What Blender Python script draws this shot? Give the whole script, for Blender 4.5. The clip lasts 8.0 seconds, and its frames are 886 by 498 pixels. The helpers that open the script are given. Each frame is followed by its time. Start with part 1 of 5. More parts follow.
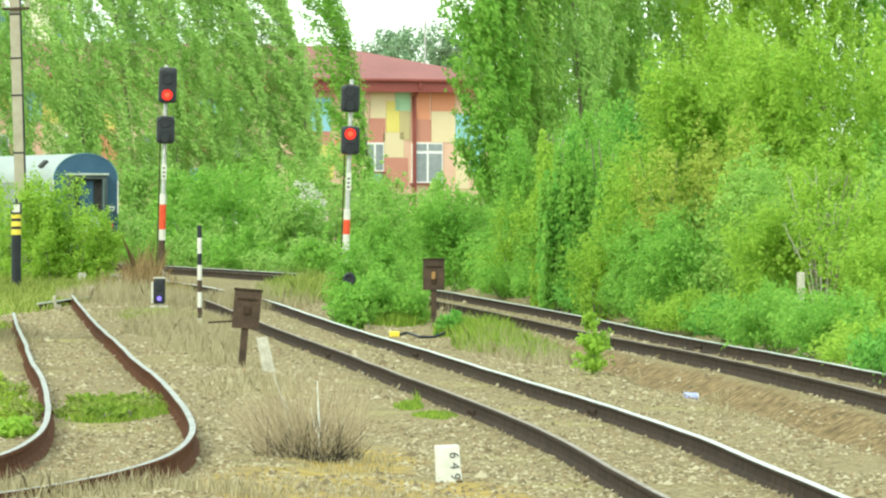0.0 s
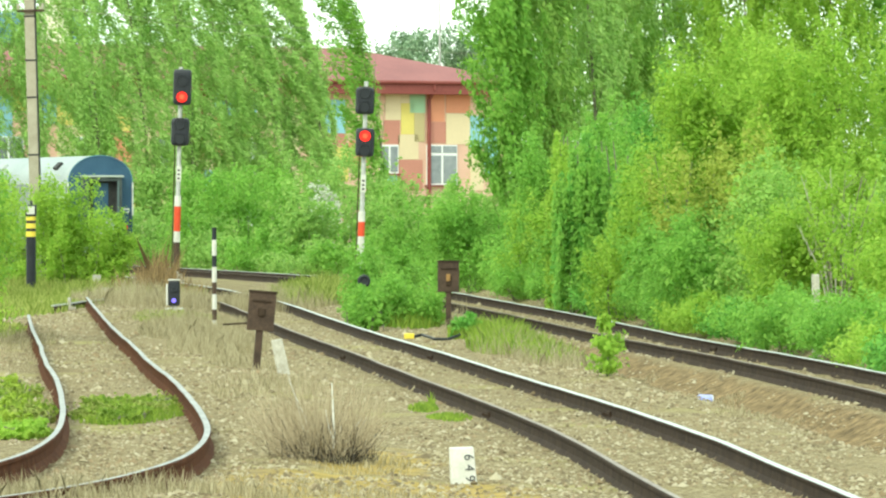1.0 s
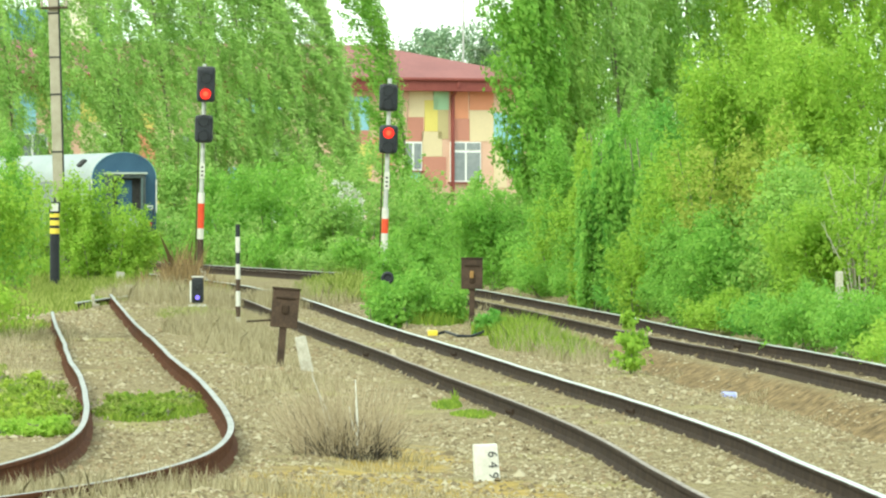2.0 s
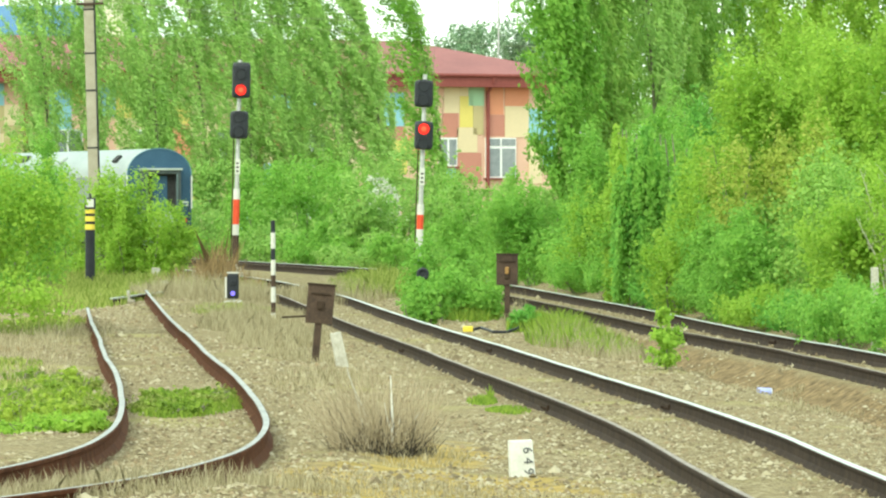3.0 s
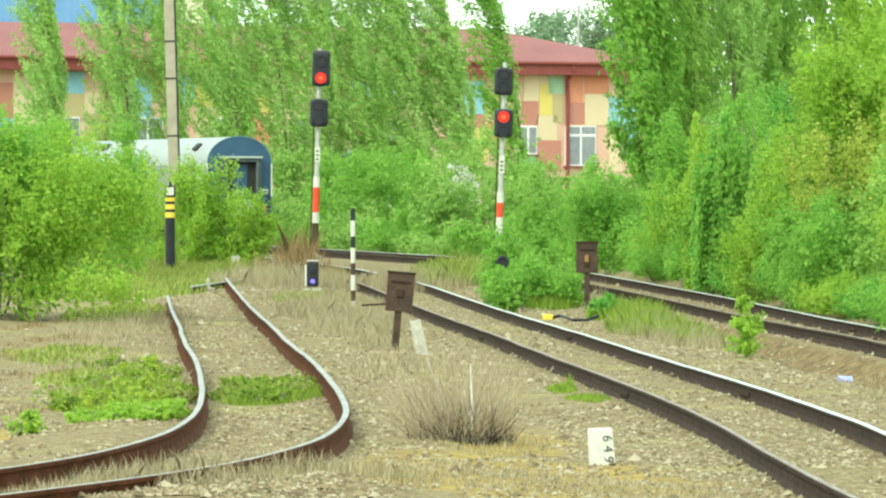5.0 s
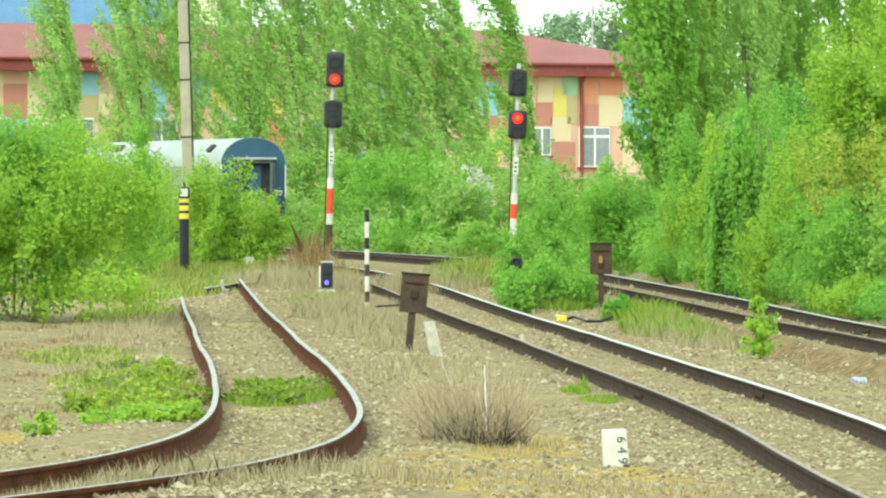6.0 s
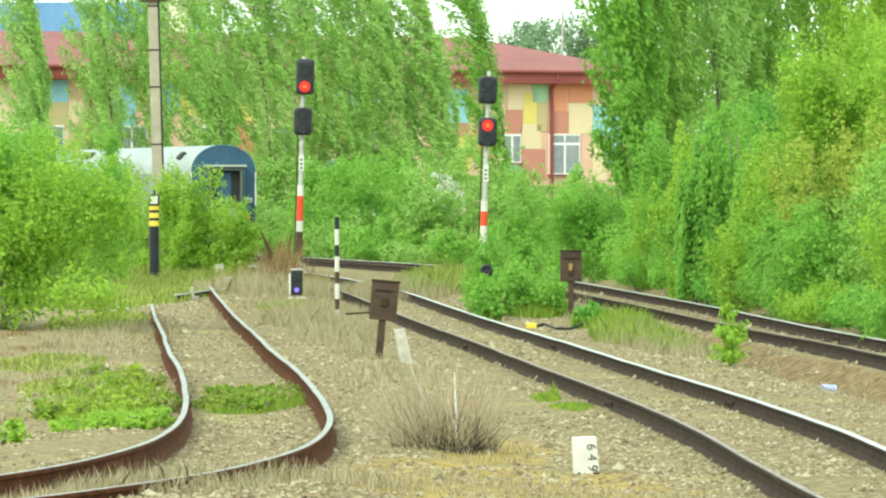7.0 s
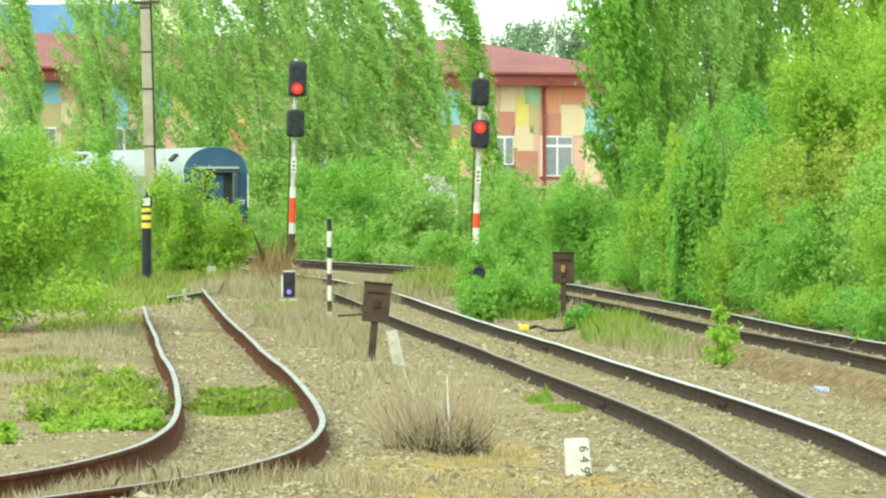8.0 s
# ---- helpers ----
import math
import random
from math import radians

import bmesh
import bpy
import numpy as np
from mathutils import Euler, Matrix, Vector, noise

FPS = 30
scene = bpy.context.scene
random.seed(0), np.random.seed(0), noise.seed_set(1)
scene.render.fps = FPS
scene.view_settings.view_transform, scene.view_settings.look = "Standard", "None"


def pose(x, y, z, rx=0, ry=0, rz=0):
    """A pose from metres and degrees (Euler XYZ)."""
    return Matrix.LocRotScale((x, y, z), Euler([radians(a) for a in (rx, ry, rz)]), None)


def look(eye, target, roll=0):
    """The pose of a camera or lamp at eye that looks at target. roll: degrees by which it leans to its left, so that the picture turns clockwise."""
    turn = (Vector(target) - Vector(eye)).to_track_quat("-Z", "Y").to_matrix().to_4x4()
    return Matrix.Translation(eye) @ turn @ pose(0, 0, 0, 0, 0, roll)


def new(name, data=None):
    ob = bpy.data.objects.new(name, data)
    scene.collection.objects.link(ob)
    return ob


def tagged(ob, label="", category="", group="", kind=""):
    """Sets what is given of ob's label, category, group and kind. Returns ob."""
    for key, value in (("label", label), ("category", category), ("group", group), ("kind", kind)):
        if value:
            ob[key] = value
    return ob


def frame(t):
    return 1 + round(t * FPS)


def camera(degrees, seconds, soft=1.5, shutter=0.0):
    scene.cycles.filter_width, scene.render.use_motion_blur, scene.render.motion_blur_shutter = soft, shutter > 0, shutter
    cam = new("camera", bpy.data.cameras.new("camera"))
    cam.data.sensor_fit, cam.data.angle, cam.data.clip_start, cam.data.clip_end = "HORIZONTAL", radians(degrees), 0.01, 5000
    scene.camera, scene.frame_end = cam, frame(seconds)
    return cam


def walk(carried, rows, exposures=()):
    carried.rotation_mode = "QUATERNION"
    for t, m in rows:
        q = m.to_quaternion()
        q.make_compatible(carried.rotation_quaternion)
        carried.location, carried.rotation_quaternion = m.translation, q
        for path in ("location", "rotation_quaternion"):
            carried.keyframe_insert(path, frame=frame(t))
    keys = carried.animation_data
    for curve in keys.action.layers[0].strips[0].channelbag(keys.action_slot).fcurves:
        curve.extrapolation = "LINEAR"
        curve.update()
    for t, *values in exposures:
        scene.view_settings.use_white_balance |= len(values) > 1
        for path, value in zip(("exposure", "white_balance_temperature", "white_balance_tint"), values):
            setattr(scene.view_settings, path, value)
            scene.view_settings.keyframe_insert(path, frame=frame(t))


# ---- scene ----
cam = camera(10.0, 8.0, soft=2.2)
EYE = 2.6
# seconds, degrees turned to the left, degrees tilted (a tripod pan, the eye stays put)
ROWS = [
    (0.0, 0.000, -0.486), (0.5, 0.034, -0.460), (1.0, 0.166, -0.463), (1.5, 0.313, -0.486), (1.7, 0.36, -0.49),
    (2.8, 0.72, -0.53), (3.0, 0.831, -0.543), (3.5, 1.087, -0.601), (4.0, 1.096, -0.601), (4.5, 1.259, -0.646),
    (4.7, 1.429, -0.671), (5.3, 1.94, -0.68), (5.8, 1.993, -0.672), (6.0, 1.892, -0.665), (6.5, 1.633, -0.614), (7.0, 1.553, -0.582),
    (7.5, 1.496, -0.572), (8.0, 1.467, -0.560),
]
walk(cam, [(t, pose(0, 0, EYE, 90 + tilt, 0, turn)) for t, turn, tilt in ROWS], [(0.0, 0.52, 6820, -11), (8.0, 0.52, 6820, -11)])

# ---- light ----
SUN = Vector((-0.55, -0.85, 0.78)).normalized()
sun = new("sun", bpy.data.lights.new("sun", "SUN"))
sun.data.energy, sun.data.angle, sun.data.color = 1.38, radians(15), (1.0, 0.95, 0.86)
sun.matrix_world = look(SUN * 50, (0, 0, 0))
world = bpy.data.worlds.new("world")
scene.world = world
world.use_nodes = True
wn = world.node_tree
sky = wn.nodes.new("ShaderNodeTexSky")
sky.sky_type, sky.sun_disc = "NISHITA", False
sky.sun_elevation, sky.sun_rotation = math.asin(SUN.z), math.atan2(SUN.x, SUN.y)
sky.air_density, sky.dust_density, sky.ozone_density = 1.0, 1.5, 1.0
# thin bright cloud over the whole sky
cloud = wn.nodes.new("ShaderNodeTexNoise")
cloud.inputs["Scale"].default_value, cloud.inputs["Detail"].default_value = 3.0, 5.0
veil = wn.nodes.new("ShaderNodeValToRGB")
veil.color_ramp.elements[0].position, veil.color_ramp.elements[0].color = 0.3, (6.5, 7.3, 8.2, 1)
veil.color_ramp.elements[1].position, veil.color_ramp.elements[1].color = 0.65, (9.5, 9.6, 9.5, 1)
cover = wn.nodes.new("ShaderNodeMix")
cover.data_type = "RGBA"
cover.inputs[0].default_value = 0.75
wn.links.new(cloud.outputs["Fac"], veil.inputs[0])
wn.links.new(sky.outputs[0], cover.inputs[6]), wn.links.new(veil.outputs[0], cover.inputs[7])
wn.links.new(cover.outputs[2], wn.nodes["Background"].inputs[0])
wn.nodes["Background"].inputs[1].default_value = 0.198

# ---- materials ----
def material(name, dark, light, scale=8.0, rough=0.8, metal=0.0, bump=0.0, bump_scale=None, fine=None, spread=(0.3, 0.7), rnd=0.0, leaf=0.0, spec=0.3):
    """A noise-mottled surface; rnd: variation from piece to piece; leaf: share of light let through."""
    m = bpy.data.materials.new(name)
    m.use_nodes = True
    t = m.node_tree
    n, k = t.nodes, t.links
    b = n["Principled BSDF"]
    b.inputs["Roughness"].default_value, b.inputs["Metallic"].default_value = rough, metal
    b.inputs["Specular IOR Level"].default_value = spec
    co = n.new("ShaderNodeTexCoord")
    big = n.new("ShaderNodeTexNoise")
    big.inputs["Scale"].default_value, big.inputs["Detail"].default_value = scale, 4.0
    k.new(co.outputs["Object"], big.inputs["Vector"])
    value = big.outputs["Fac"]
    small = n.new("ShaderNodeTexNoise")
    small.inputs["Scale"].default_value, small.inputs["Detail"].default_value = fine or scale * 7, 3.0
    k.new(co.outputs["Object"], small.inputs["Vector"])
    mix = n.new("ShaderNodeMix")
    mix.inputs[0].default_value = 0.4
    k.new(value, mix.inputs[2]), k.new(small.outputs["Fac"], mix.inputs[3])
    value = mix.outputs[0]
    if rnd:
        src = n.new("ShaderNodeNewGeometry").outputs["Random Per Island"]
        mr = n.new("ShaderNodeMix")
        mr.inputs[0].default_value = rnd
        k.new(value, mr.inputs[2]), k.new(src, mr.inputs[3])
        value = mr.outputs[0]
    ramp = n.new("ShaderNodeValToRGB")
    ramp.color_ramp.elements[0].position, ramp.color_ramp.elements[1].position = spread
    ramp.color_ramp.elements[0].color, ramp.color_ramp.elements[1].color = (*dark, 1), (*light, 1)
    k.new(value, ramp.inputs[0]), k.new(ramp.outputs[0], b.inputs["Base Color"])
    if bump:
        bn = n.new("ShaderNodeTexNoise")
        bn.inputs["Scale"].default_value = bump_scale or scale * 10
        k.new(co.outputs["Object"], bn.inputs["Vector"])
        bp = n.new("ShaderNodeBump")
        bp.inputs["Strength"].default_value, bp.inputs["Distance"].default_value = bump, 0.02
        k.new(bn.outputs["Fac"], bp.inputs["Height"]), k.new(bp.outputs[0], b.inputs["Normal"])
    if leaf:
        tr = n.new("ShaderNodeBsdfTranslucent")
        k.new(ramp.outputs[0], tr.inputs[0])
        ms = n.new("ShaderNodeMixShader")
        ms.inputs[0].default_value = leaf
        k.new(b.outputs[0], ms.inputs[1]), k.new(tr.outputs[0], ms.inputs[2])
        k.new(ms.outputs[0], n["Material Output"].inputs[0])
    return m


LEAF_LIME = material("leaf_lime", (0.25, 0.435, 0.058), (0.455, 0.635, 0.11), 0.7, 0.55, fine=5, rnd=0.32, leaf=0.55, spec=0.08)
LEAF_GREEN = material("leaf_green", (0.18, 0.39, 0.065), (0.345, 0.58, 0.115), 0.7, 0.55, fine=5, rnd=0.32, leaf=0.52, spec=0.08)
LEAF_DEEP = material("leaf_deep", (0.12, 0.325, 0.055), (0.235, 0.48, 0.09), 0.8, 0.5, fine=5, rnd=0.3, leaf=0.35, spec=0.08)
# poplar leaf colour, made paler to imitate haze over the distance
LEAF_POPLAR = material("leaf_poplar", (0.31, 0.51, 0.145), (0.55, 0.75, 0.26), 0.4, 0.6, fine=4, rnd=0.4, leaf=0.55, spec=0.08)
LEAF_PALE = material("leaf_pale", (0.23, 0.43, 0.085), (0.42, 0.61, 0.155), 0.8, 0.55, fine=5, rnd=0.35, leaf=0.45, spec=0.08)
# leaf green with distance haze mixed into the colour
LEAF_HAZE = material("leaf_haze_tint", (0.24, 0.43, 0.105), (0.43, 0.62, 0.17), 0.6, 0.6, fine=4, rnd=0.3, leaf=0.5, spec=0.08)
LEAF_RUSSET = material("leaf_russet", (0.29, 0.385, 0.065), (0.50, 0.56, 0.125), 0.8, 0.55, fine=5, rnd=0.4, leaf=0.45, spec=0.08)
LEAF_SILVER = material("leaf_silver", (0.17, 0.30, 0.15), (0.38, 0.50, 0.32), 0.8, 0.5, fine=5, rnd=0.5, leaf=0.4, spec=0.15)
LEAF_WEED = material("leaf_weed", (0.25, 0.37, 0.045), (0.47, 0.57, 0.10), 1.5, 0.6, fine=9, rnd=0.4, leaf=0.5, spec=0.08)
BLOSSOM = material("blossom", (0.5, 0.55, 0.42), (0.8, 0.8, 0.7), 3, 0.7, rnd=0.5, leaf=0.3)
DRY = material("dry_grass", (0.27, 0.23, 0.13), (0.50, 0.44, 0.29), 1.2, 0.8, rnd=0.6, leaf=0.30, spec=0.08)
DRY_BROWN = material("dry_brown", (0.15, 0.10, 0.045), (0.36, 0.25, 0.12), 1.2, 0.8, rnd=0.6, leaf=0.2)
GRASS = material("grass_blade", (0.16, 0.26, 0.04), (0.34, 0.45, 0.075), 1.5, 0.6, rnd=0.5, leaf=0.50, spec=0.08)
OLIVE = material("olive_grass", (0.17, 0.24, 0.04), (0.42, 0.46, 0.14), 0.8, 0.7, rnd=0.5, leaf=0.40, spec=0.08)
TWIG_BROWN = material("brown_twig", (0.27, 0.215, 0.135), (0.50, 0.42, 0.285), 2.0, 0.8, rnd=0.5, leaf=0.2, spec=0.08)
THATCH = material("dark_dead_thatch", (0.022, 0.019, 0.015), (0.085, 0.07, 0.052), 3.0, 0.9, rnd=0.4)
RUST_RED = material("fresh_rust", (0.040, 0.016, 0.008), (0.118, 0.045, 0.020), 5, 0.9, 0.0, bump=0.3, fine=40, spec=0.08)
BARK = material("bark", (0.13, 0.115, 0.085), (0.29, 0.26, 0.20), 6, 0.9, bump=0.4)
TWIG = material("pale_twig", (0.35, 0.32, 0.26), (0.62, 0.58, 0.50), 9, 0.8)
RUST = material("rusty_rail_side", (0.022, 0.016, 0.012), (0.065, 0.044, 0.031), 5, 0.85, 0.0, bump=0.3, fine=40, spec=0.1)
RAILHEAD = material("worn_rail_head", (0.17, 0.17, 0.16), (0.42, 0.42, 0.39), 4, 0.5, 0.25, fine=10)
# worn head; the sky's reflection is put into its pale base colour
RAILHEAD_BRIGHT = material("rail_head_sky_sheen", (0.37, 0.39, 0.37), (0.58, 0.60, 0.57), 3, 0.42, 0.3, fine=25)
RAILHEAD_DULL = material("dull_rail_head", (0.13, 0.09, 0.06), (0.36, 0.31, 0.26), 4, 0.55, 0.4, fine=30)
BALLAST = material("ballast_stone", (0.155, 0.117, 0.064), (0.35, 0.30, 0.185), 2, 0.9, rnd=0.75, fine=20)
stops = [x for x in BALLAST.node_tree.nodes if x.type == "VALTORGB"][0].color_ramp.elements
for pos, c in ((0.42, (0.27, 0.195, 0.108)), (0.55, (0.295, 0.242, 0.142)), (0.80, (0.42, 0.365, 0.245))):
    stops.new(pos).color = (*c, 1)
STONE_GREY = material("flaking_whitewash", (0.30, 0.27, 0.21), (0.60, 0.58, 0.50), 7, 0.9, fine=30, bump=0.3)
CONCRETE = material("weathered_concrete", (0.29, 0.26, 0.195), (0.43, 0.39, 0.31), 3, 0.9, bump=0.25, fine=30)
WHITE = material("chipped_white_paint", (0.50, 0.49, 0.44), (0.70, 0.69, 0.64), 6, 0.7, fine=40, bump=0.15)
RED = material("red_paint", (0.55, 0.05, 0.02), (0.75, 0.10, 0.04), 6, 0.55)
BLACK = material("black_paint", (0.010, 0.012, 0.016), (0.030, 0.034, 0.042), 6, 0.5)
YELLOW = material("yellow_paint", (0.70, 0.52, 0.05), (0.85, 0.68, 0.12), 6, 0.6)
STEEL = material("galvanised_steel", (0.38, 0.38, 0.37), (0.58, 0.58, 0.56), 8, 0.55, 0.5)
RUSTY = material("rusty_sheet", (0.034, 0.024, 0.018), (0.105, 0.068, 0.048), 5, 0.85, 0.1, bump=0.2, fine=40)


# ---- mesh helpers ----
def part(name, bm, mat, parent=None, label="", smooth=False):
    """Links a bmesh, or (verts, faces), as one mesh object."""
    me = bpy.data.meshes.new(name)
    if isinstance(bm, tuple):
        me.from_pydata(bm[0], [], bm[1])
    else:
        bmesh.ops.recalc_face_normals(bm, faces=bm.faces)
        bm.to_mesh(me)
        bm.free()
    for m in (mat if isinstance(mat, (list, tuple)) else [mat]):
        me.materials.append(m)
    if smooth:
        me.shade_smooth()
    ob = new(name, me)
    ob.parent = parent
    if label:
        ob["label"] = label
    return ob


def thing(name, label, category, m=None, group="", kind=""):
    ob = new(name)
    ob.matrix_basis = m or Matrix()
    ob.empty_display_size = 0.2
    return tagged(ob, label, category, group, kind)


def box(sx, sy, sz, m=None, bevel=0.0, bm=None):
    """A box standing on z = 0 of the pose m, with eased edges."""
    bm = bm or bmesh.new()
    made = bmesh.ops.create_cube(bm, size=1, matrix=(m or Matrix()) @ Matrix.Translation((0, 0, sz / 2)) @ Matrix.Diagonal((sx, sy, sz, 1)))
    if bevel:
        edges = list({e for v in made["verts"] for e in v.link_edges})
        bmesh.ops.bevel(bm, geom=edges, offset=bevel, segments=2, affect="EDGES", profile=0.6)
    return bm


def rod(r1, r2, length, m=None, n=12, bm=None):
    """A tapered rod from z = 0 up."""
    bm = bm or bmesh.new()
    bmesh.ops.create_cone(bm, cap_ends=True, segments=n, radius1=r1, radius2=r2, depth=length, matrix=(m or Matrix()) @ Matrix.Translation((0, 0, length / 2)))
    return bm


def tube(points, radii, n=6, verts=None, faces=None):
    """A tapering tube along points, added to verts and faces."""
    verts, faces = ([] if verts is None else verts), ([] if faces is None else faces)
    pts = [Vector(p) for p in points]
    start = len(verts)
    for i, p in enumerate(pts):
        d = (pts[min(i + 1, len(pts) - 1)] - pts[max(i - 1, 0)]).normalized()
        u = d.cross(Vector((0.31, 0.95, 0.02))).normalized()
        v = d.cross(u)
        for j in range(n):
            a = 2 * math.pi * j / n
            verts.append(p + (u * math.cos(a) + v * math.sin(a)) * radii[i])
    for i in range(len(pts) - 1):
        for j in range(n):
            a, b = start + i * n + j, start + i * n + (j + 1) % n
            faces.append((a, b, b + n, a + n))
    faces.append(tuple(start + (len(pts) - 1) * n + j for j in range(n)))
    return verts, faces


def fast_mesh(name, co, corners, mat, parent=None):
    """A mesh of faces with the same number of corners, from arrays."""
    me = bpy.data.meshes.new(name)
    f, c = corners.shape
    me.vertices.add(len(co)), me.loops.add(f * c), me.polygons.add(f)
    me.vertices.foreach_set("co", co.astype(np.float32).ravel())
    me.loops.foreach_set("vertex_index", corners.astype(np.int32).ravel())
    me.polygons.foreach_set("loop_start", np.arange(0, f * c, c, dtype=np.int32))
    me.update(calc_edges=True)
    me.materials.append(mat)
    ob = new(name, me)
    ob.parent = parent
    return ob


def unit(a):
    return a / np.maximum(np.linalg.norm(a, axis=1, keepdims=True), 1e-6)


def leaves(name, p, nrm, size, mat, parent, rng, long=1.5, grain=None):
    """Many small folded leaves at p, facing about nrm; grain: the way in which they trail."""
    n = len(p)
    u = unit(rng.normal(size=(n, 3)) * (0.5 if grain is not None else 1.0) + (0 if grain is None else np.asarray(grain)))
    v = unit(np.cross(nrm, u))
    u = unit(np.cross(v, nrm))
    s = size * rng.uniform(0.6, 1.3, (n, 1))
    a, b = u * s * long * 0.5, v * s * 0.5
    fold = nrm * s * rng.uniform(0.05, 0.3, (n, 1))
    co = np.stack([p - a, p + b * 0.9 + fold, p + a, p - b + fold], 1).reshape(-1, 3)
    return fast_mesh(name, co, np.arange(n * 4).reshape(n, 4), mat, parent)


# ---- ground ----
def rise(y):
    u = min(1.0, max(0.0, (y - 90) / 75))
    return 0.28 * u * u * (3 - 2 * u)


def smooth_line(points, step=0.8, passes=30):
    """A smooth curve through (x, y) points, as evenly spaced points; the points' y ascends."""
    ys = np.array([p[1] for p in points], float)
    xs = np.array([p[0] for p in points], float)
    y = np.arange(ys[0], ys[-1], step)
    x = np.interp(y, ys, xs)
    for _ in range(passes):
        x[1:-1] = 0.25 * x[:-2] + 0.5 * x[1:-1] + 0.25 * x[2:]
    return [(float(a), float(b)) for a, b in zip(x, y)]


MAIN = smooth_line([(4.2, 22), (3.35, 33), (2.68, 41), (2.42, 45), (2.01, 52.5), (1.50, 59), (0.88, 65.5), (0.03, 74), (-1.1, 86), (-2.55, 100), (-3.78, 112), (-4.65, 120.5), (-5.3, 126), (-7.0, 138), (-9.6, 152), (-13, 166), (-18, 182), (-24, 197), (-32, 212)], passes=10)
THROUGH = smooth_line([(8.2, 22), (7.5, 45), (6.6, 60), (5.67, 73), (4.9, 82), (3.75, 93), (2.97, 102), (2.0, 112), (0.95, 120.5), (-0.85, 135), (-2.4, 146), (-4.4, 157), (-7.2, 168), (-10.6, 181), (-14.6, 194), (-19, 206), (-24, 218), (-31, 232)])
SIDING = smooth_line([(-8.28, 30.36), (-5.7, 35.42), (-4.37, 38.64), (-3.63, 41.22), (-3.27, 43.7), (-3.15, 46.0), (-3.15, 48.76), (-3.31, 51.98), (-3.68, 57.04), (-4.48, 66.24), (-5.24, 73.6), (-6.07, 82.8), (-7.13, 93.84), (-8.14, 104.88), (-9.62, 121.0)], 0.5)


def line_x(line, y):
    """The line's x at y; its points are evenly spaced in y."""
    f = (y - line[0][1]) / (line[1][1] - line[0][1])
    i = max(0, min(len(line) - 2, int(f)))
    f = max(0.0, min(1.0, f - i))
    return line[i][0] + (line[i + 1][0] - line[i][0]) * f

def lumps(x, y):
    near = min(abs(x - line_x(line, y)) for line in (MAIN, THROUGH, SIDING))
    amount = min(1.0, max(0.15, (near - 0.8) / 1.2))
    return amount * (0.05 * noise.noise((x * 0.5, y * 0.25, 0)) + 0.03 * noise.noise((x * 1.9, y * 0.9, 3)))


def shaded_soil_at(x, y):
    """Share of bare brown earth, in colours darkened for shade: the trench between the running tracks."""
    if not 42 < y < 104:
        return 0.0
    a, b = line_x(MAIN, y), line_x(THROUGH, y)
    u = (x - a - 1.5) / max(b - a - 2.6, 0.6)
    return max(0.0, min(1.0, (u - 0.42) * 6)) * max(0.0, min(1.0, (1.05 - u) * 6)) * min(1.0, (104 - y) / 10)


def moss_at(x, y):
    """Share of ochre moss and straw: the near edge and the verge by the marker stone."""
    return max(max(0.0, 1.2 - math.hypot((x - cx) / rx, (y - cy) / ry)) for cx, cy, rx, ry in ((-0.7, 44.5, 1.9, 4.0), (-0.9, 51.0, 0.9, 3.2), (-6.4, 51.5, 0.7, 2.2)))


def ground_z(x, y):
    """Height of the ground: flat beds, a shallow trench between two tracks, a bank at the side."""
    z = rise(y)
    if 30 < y < 140:
        a, b = line_x(MAIN, y), line_x(THROUGH, y)
        u = (x - a - 1.5) / max(b - a - 2.6, 0.6)
        v = (u - 0.42) / 0.6
        if 0 < v < 1 and y < 100:
            z -= 0.30 * math.sin(math.pi * v) ** 1.2 * min(1, (100 - y) / 15)
        if abs(x - b + 1.2) < 0.5:
            z += 0.06 * math.cos((x - b + 1.2) * math.pi) * min(1, max(0, (105 - y) / 15))
        s = line_x(SIDING, y)
        side = abs(x - s)
        z += 0.168 * min(1.0, max(0.0, (3.2 - side) / 1.6)) * min(1, max(0, (132 - y) / 10))
        if y < 43:
            z += 0.13 * min(1.0, (43 - y) / 2.0) * min(1.0, max(0.0, (x - s) / 0.4)) * min(1.0, max(0.0, (s + 3.2 - x) / 1.5))
        d = s - 1.9 - x
        if d > 0 and y < 125:
            z += (0.38 + 0.16 * noise.noise((x * 0.8, y * 0.12, 2)) + 0.13 * noise.noise((x * 1.6, y * 0.4, 6))) * (1 - math.exp(-d * 0.5)) * min(1, max(0, (y - 50) / 14)) * min(1, (125 - y) / 15)
        d = x - b - 1.6
        if d > 0:
            z += min(0.5, 0.25 * d)
    if 30 < y < 110 and abs(x - line_x(THROUGH, y)) < 0.66:
        z -= 0.03
    for line in (MAIN, THROUGH, SIDING):
        if line[0][1] < y < line[-1][1] and abs(x - line_x(line, y)) < 2.6:
            z -= 0.024 * min(1.0, max(0.0, (1.7 - abs(x - line_x(line, y))) / 0.5))
    z += lumps(x, y)
    return z


